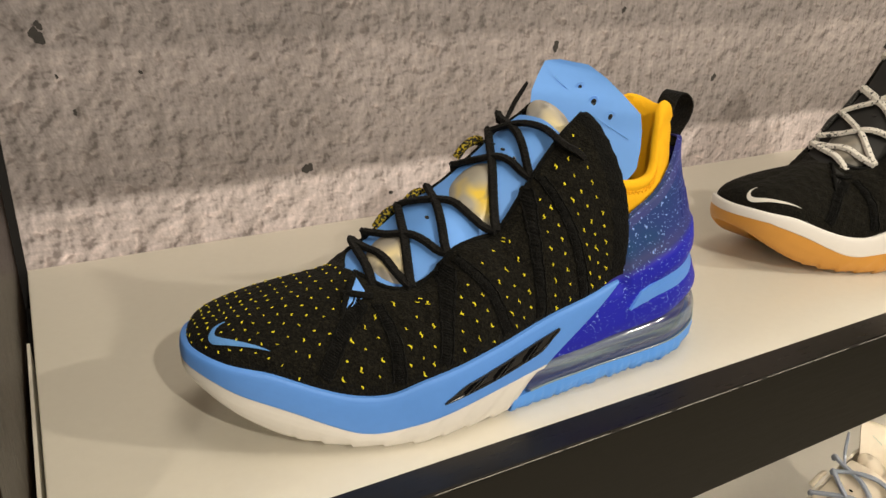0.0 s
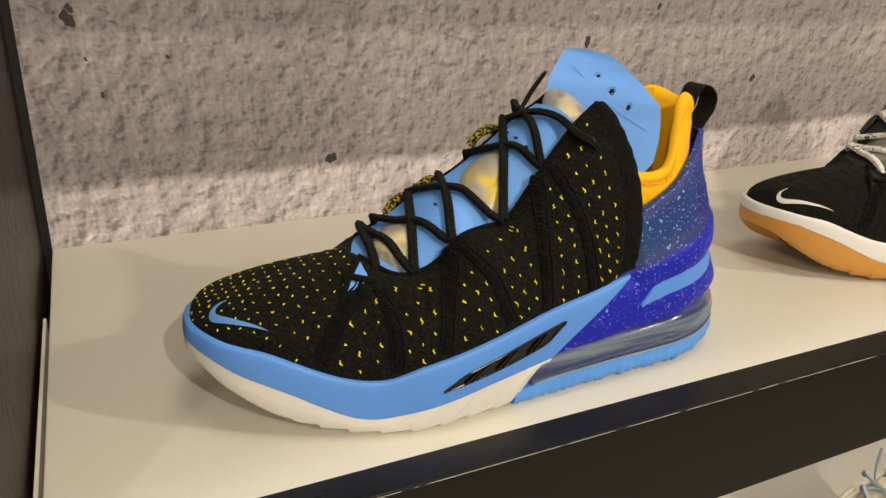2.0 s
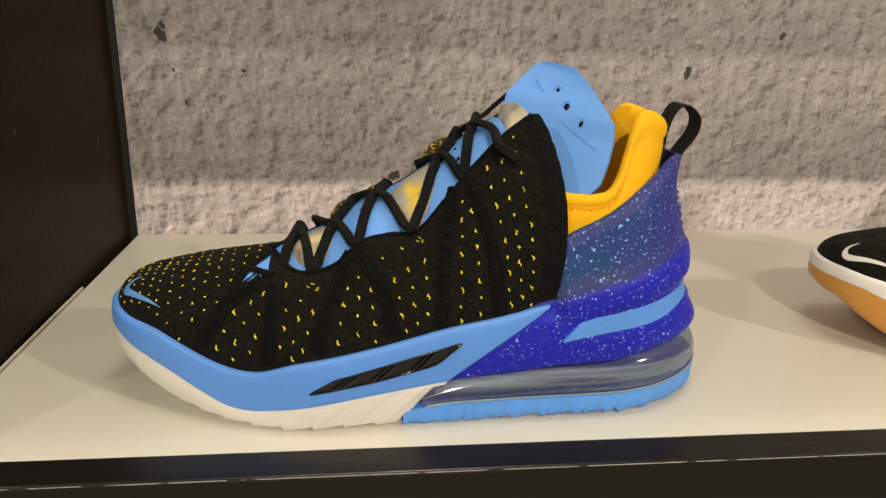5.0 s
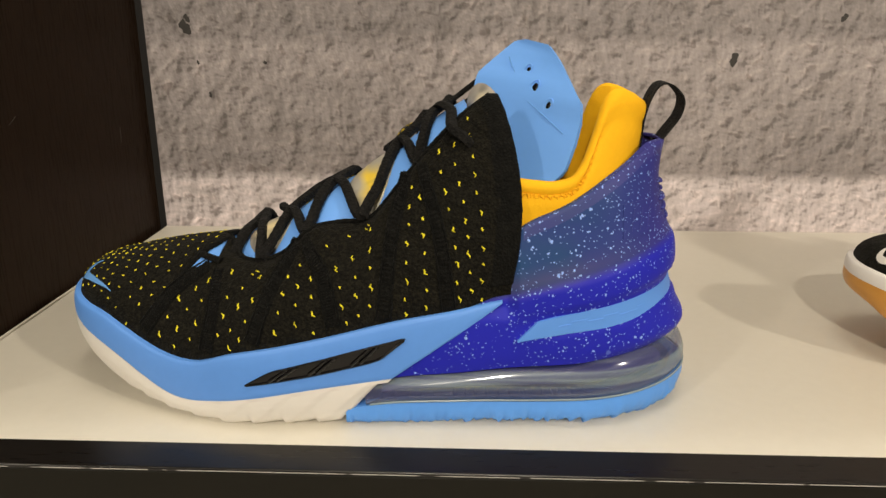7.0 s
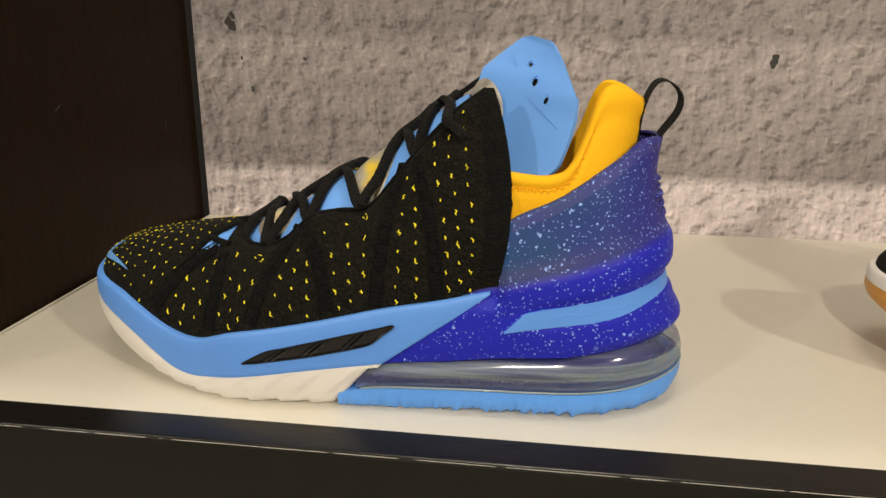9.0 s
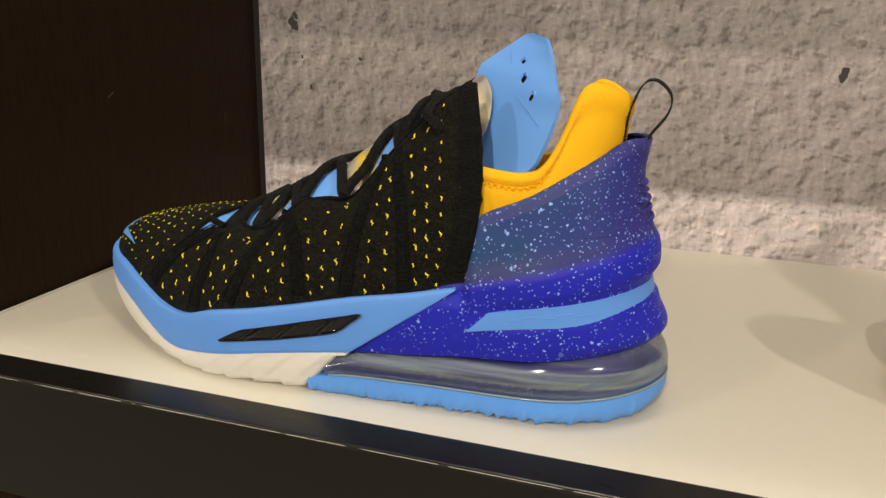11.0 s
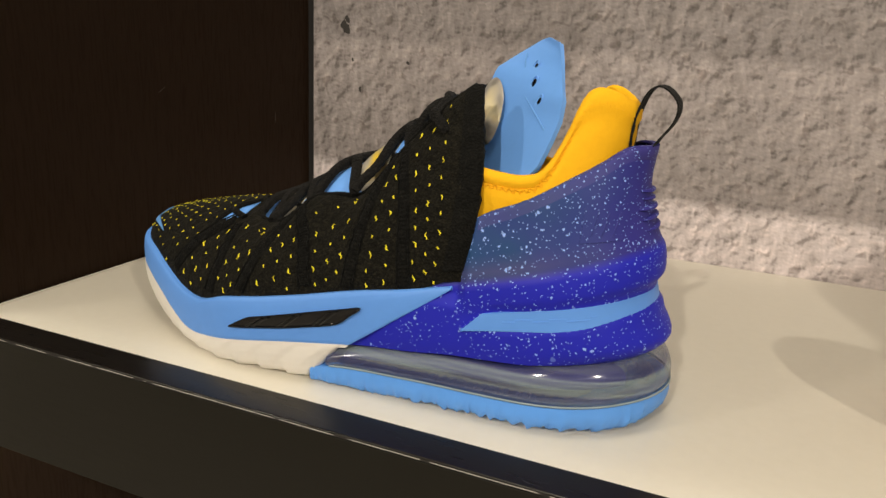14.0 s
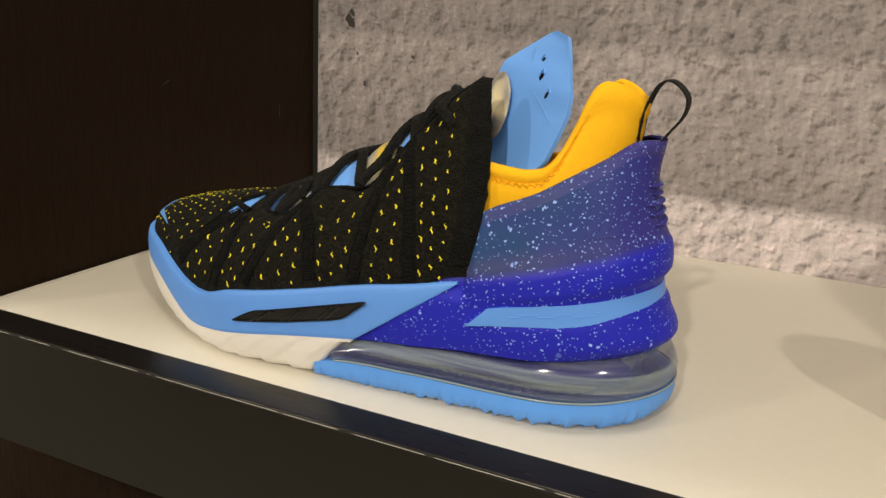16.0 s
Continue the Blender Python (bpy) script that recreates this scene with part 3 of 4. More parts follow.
def upper_grid(nr=44):
    """The knitted upper: from the sole's edge round the outline up to the ridge of the toe and the throat's edge."""
    i_toe = int(np.argmin(PX))
    base = np.stack([PLAN[:, 0], PLAN[:, 1], band_top(PX) - 1.0 + 3.0 * np.clip((PX - 203) / 14, 0, 1)], axis=1)
    base[:, :2] -= OUT * 3.0
    edge, power = np.zeros((400, 3)), np.zeros(400)
    for i, x in enumerate(PX):
        lateral = i <= i_toe
        if x >= 70:
            ex = np.interp(x, (70, 105, 140, 170, 190, 225), (87, 112, 141, 170, 187, 218))
            open_ = np.clip((ex - 87) / 10, 0, 1)
            yl = np.interp(ex, (87, 97, 114, 141, 170, 218), (8, -14, -20, -18.5, -16, -11))
            brim = throat(ex) if lateral else max(throat(ex), tongue_top(ex) - 1.5)
            edge[i] = (ex, yl if lateral else 20 - yl, brim * open_ + 73.5 * (1 - open_) - 4.0 * max(0, (x - 217) / 8) ** 2)
        else:
            ex = np.interp(x, (3, 25, 70), (30, 45, 87))
            edge[i] = (ex, np.interp(ex, (30, 60, 87), (14, 12, 8)), ridge_top(ex))
        power[i] = np.interp(x, (3, 60, 110, 225), (2.0, 1.75, 1.6, 1.6))
    k = np.array([1, 2, 3, 4, 5, 4, 3, 2, 1], float)
    for c in range(3):
        pad = np.pad(edge[:, c], 4, mode="edge")
        edge[:, c] = np.convolve(pad, k / k.sum(), mode="valid")
    th = np.linspace(0, np.pi / 2, nr)[None, :]
    e = (2 / power)[:, None]
    fxy, fz = 1 - np.cos(th) ** e, np.sin(th) ** e
    p = np.zeros((400, nr, 3))
    for c in (0, 1):
        p[:, :, c] = base[:, c:c + 1] + (edge[:, c:c + 1] - base[:, c:c + 1]) * fxy
    p[:, :, 2] = base[:, 2:] + (edge[:, 2:] - base[:, 2:]) * fz
    near = np.clip((PX - 150) / 75, 0, 1)[:, None] ** 2
    p[:, :, 0] += near * (5.0 * np.sin(np.pi * fz) + 1.5 * fz)
    return p, i_toe


UPPER, I_TOE = upper_grid()
UPPER_N = grid_normals(UPPER)
UX, UY, UZ = UPPER[:, :, 0], UPPER[:, :, 1], UPPER[:, :, 2]
PUCKER = 0.48 * np.sin(UX / 1.18 + UZ / 5.0) * np.sin(UZ / 1.42 - UX / 6.5 + UY / 9.0) * np.clip((UX - 40) / 30, 0.25, 1)
UPPER = UPPER + UPPER_N * (PUCKER * np.sin(np.linspace(0, np.pi, UPPER.shape[1])) ** 0.5)[:, :, None]
UPPER_N = grid_normals(UPPER)
if (UPPER_N[:I_TOE, :, 1].sum()) > 0:
    UPPER_N = -UPPER_N


def on_upper(x, z, off=0.0):
    """The place on the lateral side of the upper that shows at (x, z) from the side, and its normal."""
    part_ = UPPER[:I_TOE + 20]
    d = (part_[:, :, 0] - x) ** 2 + (part_[:, :, 2] - z) ** 2
    i, j = np.unravel_index(np.argmin(d), d.shape)
    n = UPPER_N[i, j]
    p = part_[i, j].copy()
    if d[i, j] < 6.0:
        if abs(n[1]) > 0.3:
            p[1] -= (n[0] * (x - p[0]) + n[2] * (z - p[2])) / n[1]
        p[0], p[2] = x, z
    return p + n * off, n


def tongue_place(x, v):
    """Under the laces: v from -1 (lateral) to 1 (medial)."""
    lat = np.interp(x, (87, 97, 114, 141, 170, 218), (-8, -12, -17.5, -15.5, -13, -7))
    y = 10 + (10 - lat) * v
    mid, edge = tongue_top(x), throat(np.clip(x, 87, 218)) - 5
    z = mid - (mid - edge) * v * v if v < 0 else mid - 1.5 * v * v
    return np.array([x + 3 * min(v, 0) ** 2, y, z])


def ring_strip(name, keep, low, high, outs, rows, extra=None, relief=None):
    """A band of the sole round the outline: rows of (part of the height, outward millimetres)."""
    idx = np.nonzero(keep)[0]
    p = np.zeros((len(idx), len(outs), 3))
    for j, (f, o) in enumerate(zip(rows, outs)):
        oo = np.full(len(idx), float(o))
        zz = low[idx] + (high[idx] - low[idx]) * f
        oo = oo - 2.4 * np.clip((PX[idx] - 198) / 24, 0, 1) ** 2
        if relief is not None:
            oo = oo + relief(PX[idx], zz) * (0.15 < f < 0.95)
        p[:, j, :2] = PLAN[idx] + OUT[idx] * oo[:, None]
        p[:, j, 2] = zz
    return p


def straight(points, n):
    p = np.array(points, float)
    run = np.concatenate([[0], np.cumsum(np.linalg.norm(np.diff(p, axis=0), axis=1))])
    at = np.linspace(0, run[-1], n)
    return np.stack([np.interp(at, run, p[:, k]) for k in range(p.shape[1])], axis=1)


TOE_P, TOE_N = UPPER[30:370].reshape(-1, 3), UPPER_N[30:370].reshape(-1, 3)


def on_toe(x, y, off=0.0):
    """The place on the upper seen from above at (x, y), and its normal."""
    d = (TOE_P[:, 0] - x) ** 2 + (TOE_P[:, 1] - y) ** 2
    k = np.argsort(d)[:4]
    w = 1 / (d[k] + 0.05)
    w /= w.sum()
    n = (TOE_N[k] * w[:, None]).sum(0)
    n /= np.linalg.norm(n)
    n = n if n[2] > 0 else -n
    return np.array([x, y, (TOE_P[k, 2] * w).sum()]) + n * off, n


def panel_on(name, outline, off, thick, place, n=26):
    """A patch between a lower and an upper run of (x, z), laid on a surface."""
    low, high = straight(outline[0], n), straight(outline[1], n)
    g = np.zeros((n, 7, 3))
    for i in range(n):
        for j, f in enumerate(np.linspace(0, 1, 7)):
            x, z = low[i] + (high[i] - low[i]) * f
            g[i, j] = place(x, z, off)
    return shell(name, g, thick, out=np.array([150, 0, 40]))


def on_sole(x, z, off=0.0):
    i = int(np.argmin(np.abs(PX[:I_TOE] - x)))
    p = PLAN[i] + OUT[i] * (0.6 + off)
    return np.array([x, p[1], z])


def on_heel(x, z, off=0.0):
    w, e = heel_wide(z), heel_end(z)
    if x < XC:
        return np.array([x, -(w + off + 3.0 * (XC - x) / 78), z])
    f = min(0.999, (x - XC) / (e - XC))
    return np.array([x, -(w + off) * math.sqrt(1 - f * f) if f < 0.999 else 0, z])


def scatter(name, spots, mat, parent, label=""):
    """Small stitches, each (place, normal, direction, length, width), joined."""
    verts, faces = [], []
    for p, n, d, ln, wd in spots:
        n = n / np.linalg.norm(n)
        d = d - n * np.dot(d, n)
        d /= np.linalg.norm(d)
        s = np.cross(n, d)
        steps = 4
        side = random.uniform(-0.5, 0.5)
        run = []
        for k in range(steps):
            f = k / (steps - 1) - 0.5
            c = p + d * ln * f + s * wd * (0.55 * math.sin(k * 2.4 + side * 9) * (1.2 if ln > 2.2 else 0.6))
            w = wd * (0.42 + 0.28 * random.random()) * (1.0 if 0 < k < steps - 1 else 0.55)
            run.append((c - s * w + n * 0.05, c + n * 0.3, c + s * w + n * 0.05))
        b = len(verts)
        for r in run:
            verts += [tuple(v * 0.001) for v in r]
        for k in range(steps - 1):
            for j in range(2):
                faces.append([b + k * 3 + j, b + k * 3 + j + 1, b + k * 3 + j + 4, b + k * 3 + j + 3])
    return tagged(part(name, mesh_of(name, verts, faces, False), mat, parent, label), kind="stuff")


RIBS = [((84, 66), (69.5, 56), (57, 40)), ((90, 65), (91.5, 52), (89.5, 35)), ((128, 79), (118, 60), (111.5, 41)), ((132, 81.5), (142, 69), (148, 48.5)), ((178, 110), (172.5, 85), (169.5, 51)), ((185, 115), (193.5, 88), (198, 56))]


def build_shoe(label, look_, m, stitched=True, wrap=0.0, tick=1.0):
    shoe = tagged(new("basketball_shoe"), label, "shoe", group="display shoes")
    shoe.matrix_world = m
    # sole: rubber toe wrap, foam band, outsole, air unit
    low = np.maximum(sole_low(PX), line_of((150, 0), (172, 23.5))(PX)) + 1.7 * ((PX - 1.1 * sole_low(PX) - 94.5) / 15.2 % 1) * np.clip((PX - 35) / 15, 0, 1) + 1.5 * np.clip((PX - 98) / 20, 0, 1)
    seam_z = np.minimum(white_top(PX) + wrap, band_top(PX) - 7)
    high = np.maximum(seam_z, low + 0.2)
    ridges = lambda x, z: 0.7 * (np.minimum((x - 1.1 * z - 94.5) / 15.2 % 1, 4 * (1 - (x - 1.1 * z - 94.5) / 15.2 % 1)) - 0.45) * np.clip((x - 50) / 30, 0, 1)
    fs = np.linspace(0, 1, 25)
    p = ring_strip("w", PX <= 172, low, high, [-30, -4.5] + list(np.interp(fs, (0, 0.06, 0.2, 0.4, 0.6, 0.8, 1), (-4.2, -2.6, -0.8, 0.2, 0.7, 0.7, 0.4))) + [-4], [0, 0.0] + list(fs) + [1.0], relief=ridges)
    part("toe_rubber", shell("toe_rubber", p, 1.5, np.array([100, 0, 30])), look_["white"], shoe, "ridged rubber toe wrap")
    blow = np.minimum(np.maximum(seam_z, np.where(PX > 172, tail(PX), 0)), band_top(PX) - 0.1)
    soft = lambda x, z: 0.55 * (np.minimum((x - 1.1 * z - 90.5) / 15.2 % 1, 4 * (1 - (x - 1.1 * z - 90.5) / 15.2 % 1)) - 0.45) * np.clip((x - 95) / 20, 0, 1) * np.clip((165 - x) / 15, 0, 1) * np.clip((white_top(x) + 11 - z) / 5, 0, 1)
    fs = np.linspace(0.04, 0.94, 19)
    p = ring_strip("b", PX <= 222, blow, band_top(PX), [-4, 0.3] + list(np.interp(fs, (0.04, 0.35, 0.6, 0.8, 0.94), (0.7, 0.7, 0.5, 0.2, -0.3))) + [-1.0, -5.0], [0, 0] + list(fs) + [1.0, 1.0], relief=soft)
    part("midsole", shell("midsole", p, 1.5, np.array([100, 0, 30])), look_["band"], shoe, "smooth foam midsole band")
    n = 320
    hx = heel_x(150, n)
    q = np.arange(n)
    rag = np.random.RandomState(5).rand(n)
    rag = 0.6 * rag + 0.4 * np.roll(rag, 1)
    slow = np.interp(q, np.arange(0, n + 8, 8), np.random.RandomState(8).rand(n // 8 + 1))
    bite = np.interp(hx, (150, 185, 215, 300), (0.25, 0.5, 1.0, 1.0))
    teeth = bite * ((0.9 + 3.0 * slow) * ((q * 0.19 + 0.6 * slow) % 1) + 2.0 * rag)
    base = teeth + 2.0 * np.clip((hx - 290) / 25, 0, 1)
    top = air_low(hx)
    p = np.stack([heel_ring(152, n, base + (top - base) * f, o + w * (0.8 * ((q * 0.19 + 0.6 * slow) % 1) * slow - 0.6 * rag)) for f, o, w in ((0, -30, 0), (0, -2.0, 1), (0.12, -0.2, 2.4), (0.4, 0.4, 2.0), (0.7, 0.3, 0.3), (1, 0.0, 0), (1, -6, 0))], axis=1)
    part("outsole", shell("outsole", p, 1.2, np.array([230, 0, 20])), look_["outsole"], shoe, "toothed rubber heel outsole")
    hx = heel_x(158, n)
    za, zb = air_low(hx) + 0.1, heel_low(hx) + 0.8
    loop = [(0.02, -14), (0.0, -7), (0.01, -1.4), (0.10, 0.0), (0.22, 0.7), (0.36, 1.0), (0.5, 0.7), (0.64, 0.0), (0.78, -1.4), (0.9, -3.6), (0.98, -6.5), (1.0, -10), (0.98, -14)]
    p = np.stack([heel_ring(161, n, za + (zb - za) * f, o) for f, o in loop], axis=1)
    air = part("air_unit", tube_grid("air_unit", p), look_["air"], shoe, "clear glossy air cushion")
    loop = [(0.05, -19.5), (0.05, -19), (0.95, -19), (0.95, -19.5)]
    p = np.stack([heel_ring(164, n, za + (zb - za) * f, o) for f, o in loop], axis=1)
    part("back_wall", tube_grid("back_wall", p), look_["air_back"], air, "pale grey far side of the cushion")
    loop = [(0.22, -13), (0.24, -8), (0.30, -5.8), (0.42, -4.6), (0.56, -4.8), (0.66, -6.6), (0.72, -13)]
    for sel in (slice(4, 136), slice(n - 136, n - 4)):
        p = np.stack([heel_ring(164, n, za + (zb - za) * f, o)[sel] for f, o in loop], axis=1)
        part("core", tube_grid("core", p), look_["core"], air, "dim violet inner rib of the cushion")
    weld = heel_ring(161, n, za + 0.8, 0.3)
    part("weld_seam", cord("weld_seam", list(weld[2:-2:6]), 0.5, 8, 1.0, 300), look_["seam_clear"], air, "pale welded seam along the cushion")
    # heel clip with its inlay
    hx = heel_x(172, n)
    za, zb = heel_low(hx), heel_top(hx) + 3.0 * np.clip((214 - hx) / 6, 0, 1)
    rows = np.linspace(0, 1, 48)
    cols = []
    for f in rows:
        z = za + (zb - za) * f
        groove = -1.5 * np.clip(1 - np.abs((z - (0.19 * (hx - 226) + 46.5)) / 6.5) ** 4, 0, 1) * np.clip((hx - 236) / 8, 0, 1)
        fold = 62 + 0.26 * (hx - 227)
        crease = 0.9 * np.clip((fold - z) / 1.6 + 0.5, 0, 1) * np.clip((z - 50) / 6, 0, 1) - 5.0 * np.clip((za + 7 - z) / 7, 0, 1) ** 2 * np.interp(hx, (255, 303), (0.12, 1))
        cols.append(heel_ring(172, n, z, groove + crease - 0.6 - 1.6 * np.clip((206 - hx) / 26, 0, 1) - 3.6 * np.clip((228.5 - hx) / 5, 0, 1) * np.clip((z - 51) / 6, 0, 1)))
    p = np.stack([heel_ring(172, n, za, -7)] + cols + [heel_ring(172, n, zb, -3.5)], axis=1)
    zb_clip = zb
    clip = part("heel_clip", shell("heel_clip", p, 1.0, np.array([230, 0, 60])), look_["heel"], shoe, "moulded heel clip")
    nn = 120
    hx = heel_x(228, nn)
    zl, zh = line_of((228, 42.3), (248, 44.8), (260, 46.6), (287, 49), (303, 51.5), (312, 52))(hx), line_of((228, 42.6), (236.5, 51.5), (259, 56.2), (286, 60.5), (300, 62.5), (312, 63))(hx)
    p = np.stack([heel_ring(228, nn, zl + (zh - zl) * f, o) for f, o in ((0, -2.6), (0.04, -0.9), (0.5, -0.75), (0.96, -0.9), (1, -2.6))], axis=1)
    part("inlay", shell("inlay", p, 0.8, np.array([260, 0, 50])), look_["stripe"], clip, "flat stripe inlay round the heel")
    for k, (x, ln) in enumerate(((246, 5), (252, 6.5), (260, 4), (265.5, 6), (273, 7), (281, 4.5))):
        i = [int(np.argmin(np.abs(hx[:60] - (x + ln * f)))) for f in (0, 0.5, 1)]
        run = [heel_ring(228, nn, zl + (zh - zl) * (0.5 + 0.1 * (k % 2)), -0.72)[j] for j in i]
        part("raised_bar", cord("raised_bar", run, 0.25, 6, 0.8, 10), look_["stripe"], clip)
    sel = slice(71, 164)
    p = np.stack([heel_ring(172, n, zb_clip - d, o)[sel] for d, o in ((6.0, -0.80), (5.8, -0.57), (2.2, -0.54), (0.3, -0.55), (0, -0.9))], axis=1)
    part("clip_rim", shell("clip_rim", p, 0.4, np.array([230, 0, 60])), look_["rim"], clip, "paler thin upper rim")
    for k in range(5):
        z = 89.5 + 4.0 * k
        a = np.linspace(-0.30 - 0.05 * (k % 3), 0.32, 13)
        w, e = heel_wide(z), heel_end(z)
        run = [(XC + (e - XC - 0.2) * math.cos(t), w * math.sin(t), z + 0.7 * math.sin(t * 3 + k)) for t in a]
        part("ridge", cord("ridge", run, 1.25 + 0.25 * (k % 3), 8, 0.6, 20, 0.85), look_["heel"], clip)
    g = np.array([[on_heel(x, z + 0.1 * (x - 280), -0.25) for z in np.linspace(86, 100.5, 6)] for x in np.linspace(273, 288.5, 10)])
    patch = part("moulded_patch", shell("moulded_patch", g, 0.7, np.array([240, 0, 90])), look_["heel"], clip, "faint square moulded patch")
    for x in (277, 281, 285):
        part("patch_bar", cord("patch_bar", [on_heel(x + 0.14 * (z - 90), z, -0.1) for z in (88.5, 93, 98)], 0.35, 6, 0.8, 8), look_["heel"], patch)
    # sock collar
    n = 130
    hx = heel_x(224, n) - 10
    zt = curve_of((214, 112), (226, 110), (234, 109.5), (245, 113.5), (251.5, 120), (256.5, 129), (260.5, 138), (265, 144), (271, 147), (279, 147), (287, 145), (294, 142), (300, 141))(hx)
    wide = curve_of((60, 34), (88, 31), (97, 31), (108, 30), (125, 24.5), (147, 19))
    end = curve_of((60, 286), (100, 283), (120, 283.5), (135, 286), (147, 285))
    cols = []
    for f, o in ((0, -1), (0.4, 0), (0.7, 0.3), (0.80, 0.1), (0.855, -0.7), (0.90, 0.5), (0.95, 0.5), (0.985, -0.4), (1.0, -1.9), (0.985, -3.6), (0.92, -4.6), (0.6, -5.2), (0, -6)):
        z = 70 + (zt - 70) * f
        cols.append(heel_ring(222, n, z, o, end(z), wide(z)))
    part("sock_collar", tube_grid("sock_collar", np.stack(cols, axis=1)), look_["collar"], shoe, "soft padded sock collar")
    spots = []
    seam_z, seam_i = zt[4:65] - 6.5, np.arange(4, 65)
    seam = np.array([heel_ring(222, n, np.full(n, z), 0.12, end(z), wide(z))[i] for z, i in zip(seam_z, seam_i)])
    run_len = np.concatenate([[0], np.cumsum(np.linalg.norm(np.diff(seam, axis=0), axis=1))])
    for k, s in enumerate(np.arange(0.5, run_len[-1], 1.55)):
        pnt = np.array([np.interp(s, run_len, seam[:, c]) for c in range(3)])
        along = np.array([np.interp(s + 1, run_len, seam[:, c]) - np.interp(s - 1, run_len, seam[:, c]) for c in range(3)])
        nrm = np.array([max(0.0, pnt[0] - XC), pnt[1], 4.0])
        across = np.cross(nrm, along)
        across /= np.linalg.norm(across)
        spots.append((pnt, nrm, along / np.linalg.norm(along) * 0.75 + across * (1 if k % 2 else -1), 2.5, 0.62))
    scatter("collar_stitch", spots, look_["seam"], shoe, "zigzag seam stitching")
    fx = np.linspace(90, 270, 20)
    p = np.array([[(x, w, 56 + 6 * (x > 200)) for w in np.linspace(-28, 28, 5)] for x in fx])
    part("insole", shell("insole", p, 3.0), look_["collar"], shoe)
    # knitted upper
    part("upper", shell("upper", UPPER[:, :], 2.0, np.array([120, 0, 20])), look_["knit"], shoe, "knitted upper")
    for a, b, c in RIBS:
        run = spline([a, b, c], 130)
        g = np.zeros((130, 11, 3))
        d = np.gradient(run, axis=0)
        d /= np.linalg.norm(d, axis=1, keepdims=True)
        for i in range(130):
            wide = np.interp(i / 129, (0, 0.3, 1), (0.78, 0.95, 1.12))
            for j, (w, h) in enumerate(((-3.4, -0.9), (-3.1, 0.5), (-2.6, 0.95), (-2.1, 0.35), (-1.2, 0.6), (0, 0.75), (1.2, 0.6), (2.1, 0.35), (2.6, 0.95), (3.1, 0.5), (3.4, -0.9))):
                x, z = run[i] + np.array([-d[i, 1], d[i, 0]]) * w * wide
                g[i, j], _ = on_upper(x, z, h + (0.5 if (i // 2) % 2 and abs(w) < 2 else 0) + (0.15 if (i // 3) % 2 and 2.5 < abs(w) < 2.7 else 0))
        part("knit_rib", shell("knit_rib", g, 0.6, np.array([120, 0, 40])), look_["rib"], shoe, "raised ribbed lace strap")
    edge_run = UPPER[4:I_TOE - 30:12, -1] + np.array([0, 0, 0.2])
    edge_run = edge_run[edge_run[:, 0] > 84]
    part("throat_binding", cord("throat_binding", list(edge_run), 1.3, 8, 0.9, 120), look_["rib"], shoe, "rolled edge of the lace opening")
    # slit beside the vamp's tip: the tongue shows in it
    tip, low_, side_ = np.array([87.5, -1.0]), np.array([73.0, -20.3]), np.array([87.5, -15.8])
    g = np.zeros((12, 6, 3))
    for i, s in enumerate(np.linspace(0.02, 1, 12)):
        for j, w in enumerate(np.linspace(0, 1, 6)):
            xy = low_ + (tip + (side_ - tip) * w - low_) * s
            g[i, j] = on_toe(*xy, 0.5)[0]
    part("tongue_slit", shell("tongue_slit", g, 0.6, np.array([80, 0, 30])), look_["tongue"], shoe, "tongue showing beside the vamp")
    run = [on_toe(*(low_ + (tip - low_) * s), 1.0 + 0.8 * s)[0] for s in (-0.12, 0.1, 0.35, 0.6, 0.85, 1.05)]
    part("vamp_edge", cord("vamp_edge", run, 1.5, 8, 0.8, 30, 0.5), look_["rib"], shoe, "raised edge of the knit vamp")
    run = [on_toe(x, y, h)[0] for x, y, h in ((76.5, -11.5, 0.8), (80, -13.5, 2.0), (84.5, -15.5, 2.0), (90, -18, 0.8))]
    part("strap", cord("strap", run, 1.9, 8, 0.7, 20), look_["rib"], shoe, "short knit strap across the slit")
    # binding of the flap's rear edge
    rear = UPPER[0]
    sel = np.linspace(3, 43, 30).astype(int)
    g = np.zeros((30, 4, 3))
    for i, k in enumerate(sel):
        for j, c in enumerate((0, 1, 5, 8)):
            g[i, j] = UPPER[c, k] + UPPER_N[c, k] * (1.0 if 0 < j < 3 else 0.1)
    part("flap_binding", shell("flap_binding", g, 0.8, np.array([150, 0, 80])), look_["rib"], shoe, "smooth knit binding of the flap")
